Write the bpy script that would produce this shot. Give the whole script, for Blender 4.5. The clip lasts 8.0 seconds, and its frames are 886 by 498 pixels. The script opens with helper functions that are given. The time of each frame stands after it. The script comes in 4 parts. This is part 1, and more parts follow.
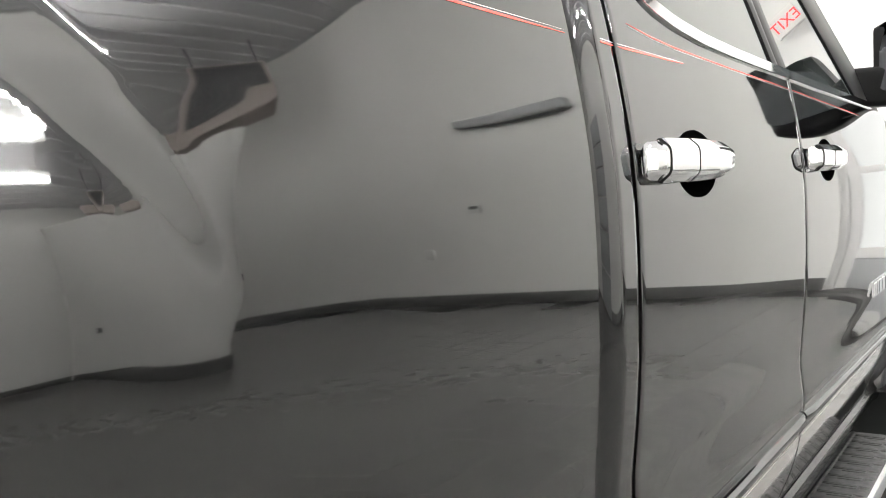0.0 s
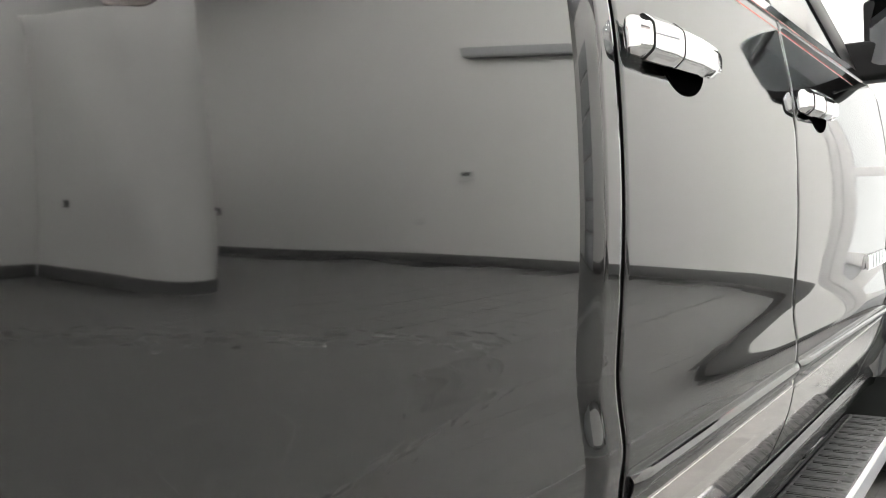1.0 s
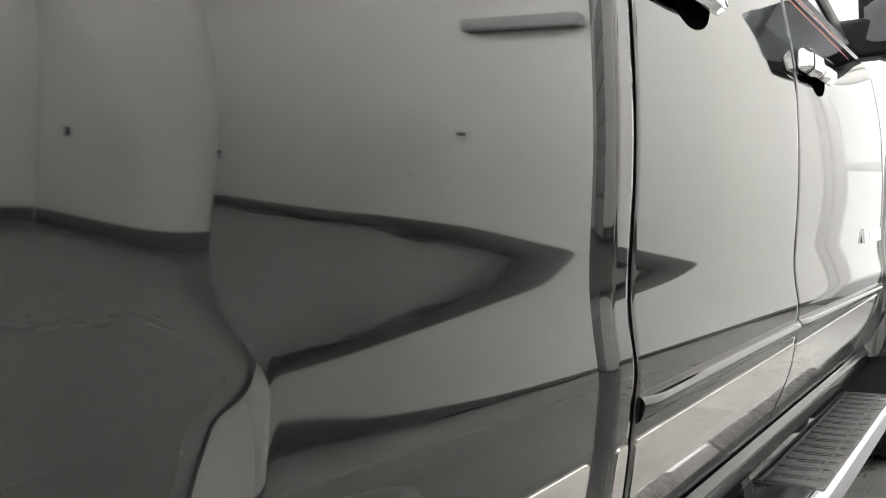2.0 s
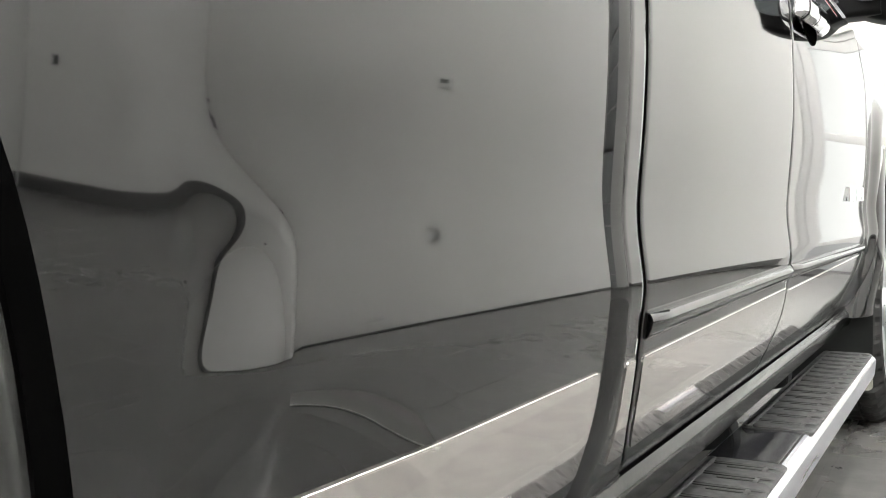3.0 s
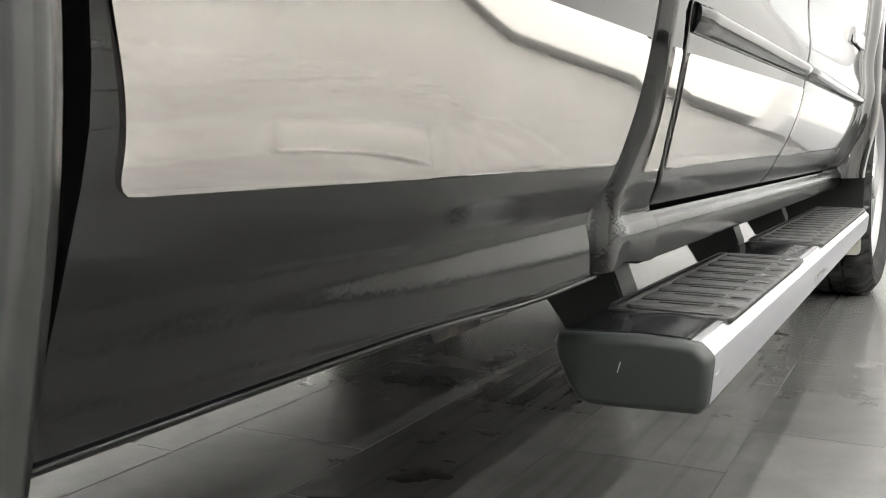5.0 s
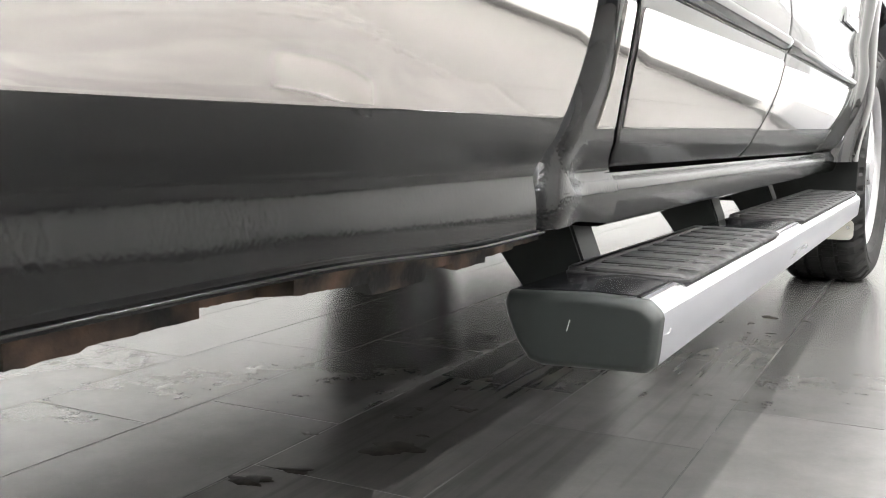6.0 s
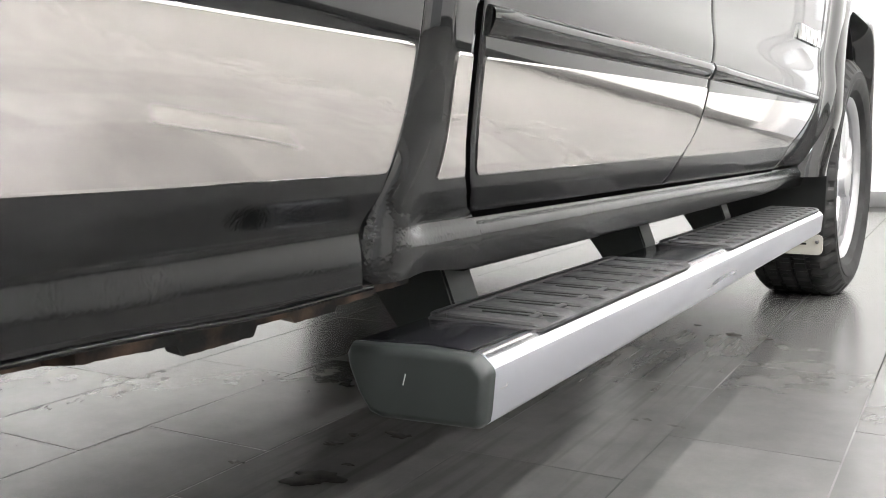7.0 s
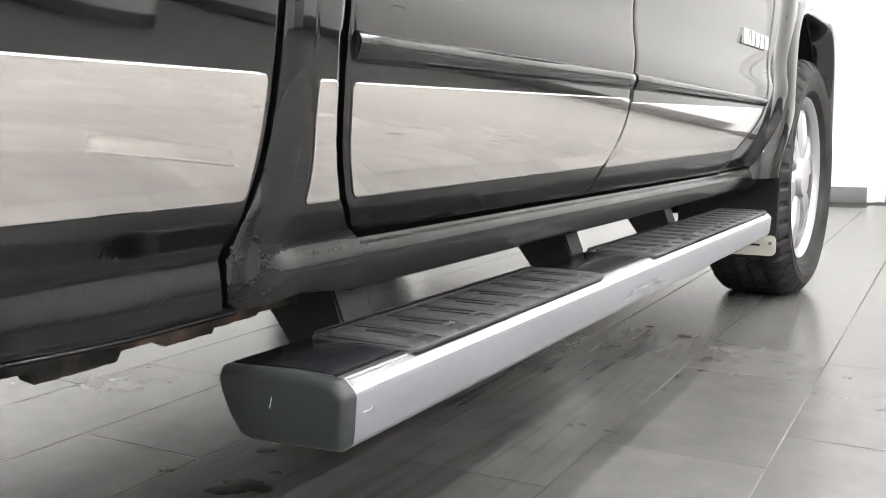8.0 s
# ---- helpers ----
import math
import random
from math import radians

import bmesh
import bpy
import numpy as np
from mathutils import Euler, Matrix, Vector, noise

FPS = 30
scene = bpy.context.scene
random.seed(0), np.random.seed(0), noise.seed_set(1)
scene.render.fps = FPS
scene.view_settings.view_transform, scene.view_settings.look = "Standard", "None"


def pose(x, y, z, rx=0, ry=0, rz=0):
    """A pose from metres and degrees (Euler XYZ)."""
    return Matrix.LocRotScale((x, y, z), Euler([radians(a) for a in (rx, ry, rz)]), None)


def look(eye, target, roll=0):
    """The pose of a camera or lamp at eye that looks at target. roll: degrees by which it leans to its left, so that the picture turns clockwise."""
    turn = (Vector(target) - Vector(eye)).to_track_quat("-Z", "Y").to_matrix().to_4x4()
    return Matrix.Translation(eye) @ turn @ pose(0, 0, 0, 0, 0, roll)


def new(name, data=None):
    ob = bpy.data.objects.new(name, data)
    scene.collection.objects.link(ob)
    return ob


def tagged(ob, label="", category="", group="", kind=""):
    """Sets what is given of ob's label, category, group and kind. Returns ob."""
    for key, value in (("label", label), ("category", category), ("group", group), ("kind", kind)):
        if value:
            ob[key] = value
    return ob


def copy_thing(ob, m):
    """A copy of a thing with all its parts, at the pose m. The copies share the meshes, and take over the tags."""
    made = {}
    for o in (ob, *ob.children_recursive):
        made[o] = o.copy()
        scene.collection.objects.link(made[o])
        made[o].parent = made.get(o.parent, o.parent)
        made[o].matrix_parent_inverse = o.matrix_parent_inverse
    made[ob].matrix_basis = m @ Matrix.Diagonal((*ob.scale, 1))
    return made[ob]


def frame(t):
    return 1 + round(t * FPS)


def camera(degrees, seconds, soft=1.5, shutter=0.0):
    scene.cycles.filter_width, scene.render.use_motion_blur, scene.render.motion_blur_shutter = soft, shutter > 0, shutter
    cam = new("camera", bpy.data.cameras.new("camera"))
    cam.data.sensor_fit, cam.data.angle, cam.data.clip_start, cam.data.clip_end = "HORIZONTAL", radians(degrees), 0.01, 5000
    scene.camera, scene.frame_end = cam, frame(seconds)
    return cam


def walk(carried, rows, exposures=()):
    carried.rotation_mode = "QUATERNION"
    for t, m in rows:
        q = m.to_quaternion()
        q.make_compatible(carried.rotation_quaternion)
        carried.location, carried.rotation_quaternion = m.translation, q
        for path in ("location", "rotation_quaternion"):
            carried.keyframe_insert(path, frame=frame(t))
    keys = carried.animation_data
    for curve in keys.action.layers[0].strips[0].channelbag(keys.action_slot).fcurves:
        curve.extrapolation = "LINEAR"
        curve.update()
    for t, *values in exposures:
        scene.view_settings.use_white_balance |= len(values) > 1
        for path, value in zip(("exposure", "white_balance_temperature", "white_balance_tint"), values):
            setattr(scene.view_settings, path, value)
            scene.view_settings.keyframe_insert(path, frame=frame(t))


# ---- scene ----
cam = camera(50.5, 8.0, soft=1.0)
PATH = [
    (0, (0.356, -0.931, 1.107), (-0.72, 0.748, 0.958), -2.4),
    (0.5, (0.364, -0.922, 1.034), (-0.725, 0.771, 0.907), -2.1),
    (1, (0.351, -0.897, 0.943), (-0.717, 0.793, 0.871), -2.3),
    (1.5, (0.346, -0.912, 0.89), (-0.724, 0.777, 0.85), -2.4),
    (2.8, (0.294, -0.9, 0.795), (-0.704, 0.831, 0.717), -1.7),
    (3, (0.29, -0.917, 0.781), (-0.708, 0.813, 0.693), -1.7),
    (3.5, (0.253, -0.903, 0.719), (-0.725, 0.833, 0.558), -1.2),
    (4, (0.232, -0.888, 0.672), (-0.727, 0.855, 0.46), -1.0),
    (4.5, (0.214, -0.873, 0.622), (-0.726, 0.876, 0.39), -0.5),
    (5, (0.198, -0.872, 0.549), (-0.732, 0.883, 0.312), -0.5),
    (5.2, (0.195, -0.871, 0.526), (-0.729, 0.885, 0.277), -0.1),
    (6.3, (0.276, -0.815, 0.515), (-0.677, 0.925, 0.263), -0.2),
    (6.5, (0.305, -0.796, 0.526), (-0.659, 0.938, 0.275), -0.3),
    (7, (0.374, -0.753, 0.559), (-0.603, 0.973, 0.308), -0.4),
    (7.5, (0.439, -0.717, 0.575), (-0.543, 1.006, 0.317), -0.6),
    (8, (0.474, -0.703, 0.587), (-0.489, 1.029, 0.32), -0.5),
]
walk(cam, [(t, look(eye, target, roll)) for t, eye, target, roll in PATH], ((0.0, -0.05, 6550, 10), (1.5, -0.03, 6550, 10), (3.0, -0.02, 6550, 9), (4.5, 0.0, 6600, 9), (5.2, -0.03, 6600, 9),
     (6.3, 0.42, 6420, 12), (6.6, 0.36, 6420, 12), (7.0, 0.24, 6420, 12), (8.0, 0.22, 6420, 12)))

# ---- light ----
world = bpy.data.worlds.new("world")
scene.world = world
world.use_nodes = True
world.node_tree.nodes["Background"].inputs[0].default_value = (1.0, 0.995, 0.98, 1)
world.node_tree.nodes["Background"].inputs[1].default_value = 2.0

CEIL = 4.5
ROOM_X0, ROOM_X1, ROOM_Y0, ROOM_Y1 = -7.0, 8.0, -8.0, 6.55
OFFICE_X, OFFICE_Y, OFFICE_H = 5.2, 3.15, 2.75
TUBE_GLOW = 545
LAMP_ROWS = [(x, y) for x in (-4.8, 0.9, 3.4, 6.0) for y in (-4.8, -1.9, 1.0, 3.75)]

# ---- materials ----


def material(name, color, rough=0.5, metal=0.0, ior=1.5, spec=0.5):
    m = bpy.data.materials.new(name)
    m.use_nodes = True
    b = m.node_tree.nodes["Principled BSDF"]
    b.inputs["Base Color"].default_value = (*color, 1)
    b.inputs["Roughness"].default_value = rough
    b.inputs["Metallic"].default_value = metal
    b.inputs["IOR"].default_value = ior
    b.inputs["Specular IOR Level"].default_value = spec
    return m


def node(m, kind, **settings):
    n = m.node_tree.nodes.new(kind)
    for key, value in settings.items():
        n.inputs[key.replace("_", " ")].default_value = value
    return n


def wire(m, a, out, b, into):
    m.node_tree.links.new(a.outputs[out], b.inputs[into])


def coords(m, stretch=(1, 1, 1)):
    c = m.node_tree.nodes.new("ShaderNodeTexCoord")
    s = node(m, "ShaderNodeMapping", Scale=stretch)
    wire(m, c, "Object", s, "Vector")
    return s


def vary_color(m, scale, low, high, stretch=(1, 1, 1), detail=6.0, start=0.35, stop=0.65):
    """Base colour between two tones by noise."""
    c = coords(m, stretch)
    n = node(m, "ShaderNodeTexNoise", Scale=scale, Detail=detail)
    r = m.node_tree.nodes.new("ShaderNodeValToRGB")
    r.color_ramp.elements[0].position, r.color_ramp.elements[1].position = start, stop
    r.color_ramp.elements[0].color, r.color_ramp.elements[1].color = (*low, 1), (*high, 1)
    wire(m, c, "Vector", n, "Vector")
    wire(m, n, "Fac", r, "Fac")
    wire(m, r, "Color", m.node_tree.nodes["Principled BSDF"], "Base Color")
    return r


def vary_rough(m, scale, low, high, stretch=(1, 1, 1), detail=5.0):
    c = coords(m, stretch)
    n = node(m, "ShaderNodeTexNoise", Scale=scale, Detail=detail)
    r = node(m, "ShaderNodeMapRange")
    r.inputs["From Min"].default_value, r.inputs["From Max"].default_value = 0.3, 0.7
    r.inputs["To Min"].default_value, r.inputs["To Max"].default_value = low, high
    wire(m, c, "Vector", n, "Vector")
    wire(m, n, "Fac", r, "Value")
    wire(m, r, "Result", m.node_tree.nodes["Principled BSDF"], "Roughness")


def relief(m, scale, strength, depth=0.002, stretch=(1, 1, 1), detail=4.0):
    c = coords(m, stretch)
    n = node(m, "ShaderNodeTexNoise", Scale=scale, Detail=detail)
    b = node(m, "ShaderNodeBump", Strength=strength, Distance=depth)
    wire(m, c, "Vector", n, "Vector")
    wire(m, n, "Fac", b, "Height")
    wire(m, b, "Normal", m.node_tree.nodes["Principled BSDF"], "Normal")


PAINT = material("black_paint", (0.0016, 0.0016, 0.0017), 0.03, ior=1.7)
relief(PAINT, 260, 0.012, 0.0006)
GUARD = material("chip_guard_paint", (0.002, 0.002, 0.0021), 0.10, spec=0.20)
relief(GUARD, 210, 0.16, 0.0007, detail=0.0)
CORNER = material("corner_paint", (0.0016, 0.0016, 0.0017), 0.03, ior=1.7)


def guard_low(m, top, fade, strength=0.45, dullness=0.13, gloss=0.2, grain=210.0):
    """Stone-guard texture on the lowest part, fading out upwards."""
    geo = m.node_tree.nodes.new("ShaderNodeNewGeometry")
    split = m.node_tree.nodes.new("ShaderNodeSeparateXYZ")
    n = node(m, "ShaderNodeTexNoise", Scale=grain, Detail=0.0)
    ramp = node(m, "ShaderNodeMapRange")
    ramp.inputs["From Min"].default_value, ramp.inputs["From Max"].default_value = top - fade, top
    ramp.inputs["To Min"].default_value, ramp.inputs["To Max"].default_value = strength, 0.0
    dull = node(m, "ShaderNodeMapRange")
    dull.inputs["From Min"].default_value, dull.inputs["From Max"].default_value = top - fade, top
    dull.inputs["To Min"].default_value, dull.inputs["To Max"].default_value = dullness, 0.03
    wire(m, split, "Z", dull, "Value")
    wire(m, dull, "Result", m.node_tree.nodes["Principled BSDF"], "Roughness")
    coat = node(m, "ShaderNodeMapRange")
    coat.inputs["From Min"].default_value, coat.inputs["From Max"].default_value = top - fade, top
    coat.inputs["To Min"].default_value, coat.inputs["To Max"].default_value = gloss, 0.5
    wire(m, split, "Z", coat, "Value")
    wire(m, coat, "Result", m.node_tree.nodes["Principled BSDF"], "Specular IOR Level")
    bump = node(m, "ShaderNodeBump", Distance=0.0008)
    wire(m, geo, "Position", split, "Vector")
    wire(m, geo, "Position", n, "Vector")
    wire(m, split, "Z", ramp, "Value")
    wire(m, ramp, "Result", bump, "Strength")
    wire(m, n, "Fac", bump, "Height")
    wire(m, bump, "Normal", m.node_tree.nodes["Principled BSDF"], "Normal")


guard_low(CORNER, 0.535, 0.05, 0.28, 0.11, 0.2, 330.0)
DOORPAINT = material("door_paint", (0.0016, 0.0016, 0.0017), 0.03, ior=1.7)
guard_low(DOORPAINT, 0.522, 0.022, 0.05, 0.15, 0.09)
BEDPAINT = material("bed_paint", (0.0016, 0.0016, 0.0017), 0.03, ior=1.7)
guard_low(BEDPAINT, 0.535, 0.03, 0.06, 0.12, 0.19, 330.0)

STEEL = material("polished_stainless", (0.80, 0.762, 0.735), 0.06, 1.0)
vary_rough(STEEL, 3.0, 0.046, 0.060, (6, 1, 1))
relief(STEEL, 30, 0.003, 0.001, (6, 1, 1))
CHROME = material("chrome", (0.74, 0.745, 0.75), 0.04, 1.0)
BRUSHED = material("brushed_aluminium", (0.50, 0.51, 0.56), 0.3, 1.0)
vary_rough(BRUSHED, 40, 0.27, 0.36, (1, 0.05, 1))
LEDGE = material("polished_step_edge", (0.68, 0.69, 0.71), 0.16, 1.0)
vary_rough(LEDGE, 40, 0.13, 0.2, (1, 0.05, 1))
RUBBER = material("black_rubber", (0.018, 0.018, 0.0185), 0.5)
vary_rough(RUBBER, 60, 0.42, 0.65)
relief(RUBBER, 400, 0.15, 0.0008)
PLASTIC = material("textured_black_plastic", (0.007, 0.008, 0.0078), 0.5, spec=0.35)
relief(PLASTIC, 700, 0.2, 0.0006)
CAP = material("dark_grey_plastic", (0.016, 0.019, 0.018), 0.45, spec=0.4)
relief(CAP, 900, 0.15, 0.0005)
GLOSS = material("gloss_black_strip", (0.012, 0.012, 0.014), 0.12)
TRIM = material("matt_black_trim", (0.004, 0.004, 0.0043), 0.4, spec=0.2)
SATIN = material("satin_black_trim", (0.006, 0.006, 0.0065), 0.22)
BLACK = material("dull_black", (0.004, 0.004, 0.004), 0.7, spec=0.15)
# Gloss-free black; paints the shade in handle recesses and door gaps.
DEEP_BLACK = material("deep_black", (0.001, 0.001, 0.001), 0.9, spec=0.0)
FLARE = material("painted_arch_flare", (0.010, 0.0105, 0.010), 0.22, ior=1.6)
BRACKET = material("black_powder_coat", (0.010, 0.012, 0.0115), 0.5, spec=0.3)
relief(BRACKET, 300, 0.1, 0.0006)
GLASS = material("tinted_glass", (0.01, 0.013, 0.012), 0.0)
CLEAR = material("clear_glass", (0.95, 0.97, 0.96), 0.0)
CLEAR.node_tree.nodes["Principled BSDF"].inputs["Transmission Weight"].default_value = 1.0
MIRROR = material("mirror_glass", (0.75, 0.78, 0.80), 0.01, 1.0)
ALLOY = material("silver_alloy", (0.43, 0.43, 0.44), 0.28, 0.75)
TYRE = material("tyre_rubber", (0.02, 0.02, 0.02), 0.7, spec=0.2)
vary_color(TYRE, 14, (0.011, 0.011, 0.0107), (0.028, 0.0275, 0.027))
RUST = material("rusty_steel", (0.08, 0.04, 0.02), 0.8)
vary_color(RUST, 26, (0.004, 0.0038, 0.0036), (0.13, 0.078, 0.052), start=0.42, stop=0.80)
relief(RUST, 60, 0.6, 0.004)
CLEARPLATE = material("pale_plastic", (0.35, 0.34, 0.30), 0.3)
WALL = material("white_wall_paint", (0.86, 0.86, 0.84), 0.55)
relief(WALL, 120, 0.06, 0.002)
CEILING = material("pale_steel_deck", (0.74, 0.74, 0.76), 0.5)
BASE = material("grey_baseboard", (0.13, 0.13, 0.128), 0.5)
PANEL = material("grey_door_panel", (0.42, 0.43, 0.44), 0.4)
DARK = material("dark_grey_metal", (0.06, 0.06, 0.065), 0.4)
HEATER = material("beige_grey_metal", (0.42, 0.36, 0.34), 0.45)
WHITE = material("white_plastic", (0.8, 0.8, 0.79), 0.35)
RED = material("red_letter", (0.75, 0.03, 0.03), 0.4)
RED.node_tree.nodes["Principled BSDF"].inputs["Emission Color"].default_value = (1, 0.05, 0.06, 1)
RED.node_tree.nodes["Principled BSDF"].inputs["Emission Strength"].default_value = 2.5
TUBE = material("glowing_tube", (0.9, 0.9, 0.9), 0.4)
TUBE.node_tree.nodes["Principled BSDF"].inputs["Emission Color"].default_value = (1.0, 0.985, 0.955, 1)
TUBE.node_tree.nodes["Principled BSDF"].inputs["Emission Strength"].default_value = TUBE_GLOW
OIL = material("oily_water", (0.010, 0.008, 0.0065), 0.5, spec=0.08)
vary_color(OIL, 40, (0.006, 0.005, 0.0042), (0.026, 0.021, 0.017))
FILM = material("pale_plastic_film", (0.142, 0.139, 0.133), 0.28)
SCUFF = material("pale_scuff", (0.42, 0.42, 0.41), 0.5)
GROUT = material("grout", (0.10, 0.10, 0.095), 0.8)
vary_color(GROUT, 1.3, (0.022, 0.022, 0.021), (0.19, 0.185, 0.18), start=0.47, stop=0.64)
TILE = material("grey_porcelain_tile", (0.06, 0.06, 0.057), 0.2, spec=0.5)


def tile_look(m):
    """Slate-like porcelain: faint cloud, fine grain, pale drag streaks, a shade of its own for every tile."""
    b = m.node_tree.nodes["Principled BSDF"]
    geo = m.node_tree.nodes.new("ShaderNodeNewGeometry")
    cloud = node(m, "ShaderNodeTexNoise", Scale=9.0, Detail=7.0, Roughness=0.6)
    fine = node(m, "ShaderNodeTexNoise", Scale=120.0, Detail=4.0, Roughness=0.7)
    info = m.node_tree.nodes.new("ShaderNodeObjectInfo")
    wire(m, geo, "Position", cloud, "Vector")
    wire(m, geo, "Position", fine, "Vector")
    both = node(m, "ShaderNodeMath")
    both.operation = "MULTIPLY_ADD"
    both.inputs[1].default_value = 0.22
    wire(m, fine, "Fac", both, 0)
    wire(m, cloud, "Fac", both, 2)
    ramp = m.node_tree.nodes.new("ShaderNodeValToRGB")
    ramp.color_ramp.elements[0].position, ramp.color_ramp.elements[1].position = 0.38, 0.84
    ramp.color_ramp.elements[0].color, ramp.color_ramp.elements[1].color = (0.090, 0.090, 0.087, 1), (0.124, 0.122, 0.117, 1)
    wire(m, both, 0, ramp, "Fac")
    shade = node(m, "ShaderNodeMapRange")
    shade.inputs["To Min"].default_value, shade.inputs["To Max"].default_value = 0.86, 1.14
    wire(m, info, "Random", shade, "Value")
    mul = m.node_tree.nodes.new("ShaderNodeMix")
    mul.data_type, mul.blend_type = "RGBA", "MULTIPLY"
    mul.inputs[0].default_value = 1.0
    wire(m, ramp, "Color", mul, 6)
    wire(m, shade, "Result", mul, 7)
    # pale streaks of dried mud along the drive line, where a slow noise lets them through
    long = node(m, "ShaderNodeMapping", Scale=(44.0, 2.2, 1.0))
    long.inputs["Rotation"].default_value = (0, 0, 0.10)
    wire(m, geo, "Position", long, "Vector")
    streak = node(m, "ShaderNodeTexNoise", Scale=1.0, Detail=2.0, Roughness=0.5)
    wire(m, long, "Vector", streak, "Vector")
    where = node(m, "ShaderNodeTexNoise", Scale=2.2, Detail=0.0)
    wire(m, geo, "Position", where, "Vector")
    ra = node(m, "ShaderNodeMapRange")
    ra.inputs["From Min"].default_value, ra.inputs["From Max"].default_value = 0.42, 0.78
    ra.inputs["To Min"].default_value, ra.inputs["To Max"].default_value = 0.0, 0.75
    wire(m, streak, "Fac", ra, "Value")
    rb = node(m, "ShaderNodeMapRange")
    rb.inputs["From Min"].default_value, rb.inputs["From Max"].default_value = 0.50, 0.80
    wire(m, where, "Fac", rb, "Value")
    amount = node(m, "ShaderNodeMath")
    amount.operation = "MULTIPLY"
    lane = node(m, "ShaderNodeMapRange")
    lane.inputs["From Min"].default_value, lane.inputs["From Max"].default_value = 0.24, 0.36
    lane.inputs["To Min"].default_value, lane.inputs["To Max"].default_value = 1.0, 0.02
    shift = node(m, "ShaderNodeMath")
    shift.operation = "ADD"
    shift.inputs[1].default_value = 0.40
    reach = node(m, "ShaderNodeMath")
    reach.operation = "ABSOLUTE"
    axes = m.node_tree.nodes.new("ShaderNodeSeparateXYZ")
    wire(m, geo, "Position", axes, "Vector")
    wire(m, axes, "X", shift, 0)
    wire(m, shift, 0, reach, 0)
    wire(m, reach, 0, lane, "Value")
    driven = node(m, "ShaderNodeMath")
    driven.operation = "MULTIPLY"
    wire(m, rb, "Result", driven, 0)
    wire(m, lane, "Result", driven, 1)
    wire(m, ra, "Result", amount, 0)
    wire(m, driven, 0, amount, 1)
    dirt = m.node_tree.nodes.new("ShaderNodeMix")
    dirt.data_type = "RGBA"
    dirt.inputs[7].default_value = (0.17, 0.163, 0.15, 1)
    # pale grit, sown thinly
    grit = node(m, "ShaderNodeTexNoise", Scale=330.0, Detail=1.0)
    wire(m, geo, "Position", grit, "Vector")
    rg = node(m, "ShaderNodeMapRange")
    rg.inputs["From Min"].default_value, rg.inputs["From Max"].default_value = 0.72, 0.80
    rg.inputs["To Max"].default_value = 0.5
    wire(m, grit, "Fac", rg, "Value")
    most = node(m, "ShaderNodeMath")
    most.operation = "MAXIMUM"
    wire(m, amount, 0, most, 0)
    wire(m, rg, "Result", most, 1)
    wire(m, most, 0, dirt, 0)
    # damp dark tracks between the pale ones
    damp = node(m, "ShaderNodeMapRange")
    damp.inputs["From Min"].default_value, damp.inputs["From Max"].default_value = 0.34, 0.50
    damp.inputs["To Min"].default_value, damp.inputs["To Max"].default_value = 0.32, 0.0
    wire(m, streak, "Fac", damp, "Value")
    tracks = node(m, "ShaderNodeMath")
    tracks.operation = "MULTIPLY"
    wire(m, damp, "Result", tracks, 0)
    wire(m, lane, "Result", tracks, 1)
    wet = m.node_tree.nodes.new("ShaderNodeMix")
    wet.data_type = "RGBA"
    wet.inputs[7].default_value = (0.045, 0.044, 0.041, 1)
    wire(m, tracks, 0, wet, 0)
    wire(m, mul, 2, wet, 6)
    wire(m, wet, 2, dirt, 6)
    wire(m, dirt, 2, b, "Base Color")
    rough = node(m, "ShaderNodeMapRange")
    rough.inputs["To Min"].default_value, rough.inputs["To Max"].default_value = 0.25, 0.29
    wire(m, amount, 0, rough, "Value")
    wire(m, rough, "Result", b, "Roughness")


tile_look(TILE)

# ---- mesh helpers ----


def part(name, bm, mat, parent=None, label="", sharp=35):
    me = bpy.data.meshes.new(name)
    bmesh.ops.recalc_face_normals(bm, faces=bm.faces)
    bm.to_mesh(me)
    bm.free()
    if mat:
        me.materials.append(mat)
    for p in me.polygons:
        p.use_smooth = True
    me.set_sharp_from_angle(angle=radians(sharp))
    ob = new(name, me)
    if parent:
        ob.parent = parent
    if label:
        tagged(ob, label)
    return ob


def shape_box(a, b, bevel=0.0, segments=2, bm=None):
    bm = bm or bmesh.new()
    made = bmesh.ops.create_cube(bm, size=1)["verts"]
    for v in made:
        v.co = Vector([a[i] + (v.co[i] + 0.5) * (b[i] - a[i]) for i in range(3)])
    if bevel:
        edges = list({e for v in made for e in v.link_edges})
        bmesh.ops.bevel(bm, geom=edges, offset=bevel, segments=segments, profile=0.5, affect="EDGES")
    return bm


def shape_sweep(sections, closed=True, caps=True, bm=None):
    """Joins rings of points, each a list of places of one length."""
    bm = bm or bmesh.new()
    rings = [[bm.verts.new(p) for p in ring] for ring in sections]
    n = len(rings[0])
    for a, b in zip(rings, rings[1:]):
        for i in range(n if closed else n - 1):
            j = (i + 1) % n
            bm.faces.new((a[i], a[j], b[j], b[i]))
    if caps and closed:
        bm.faces.new(rings[0])
        bm.faces.new(rings[-1])
    return bm


def round_rect(x0, z0, x1, z1, r, n=5):
    out = []
    for cx, cz, a0 in ((x1 - r, z1 - r, 0), (x0 + r, z1 - r, 90), (x0 + r, z0 + r, 180), (x1 - r, z0 + r, 270)):
        for i in range(n + 1):
            a = radians(a0 + 90 * i / n)
            out.append((cx + r * math.cos(a), cz + r * math.sin(a)))
    return out


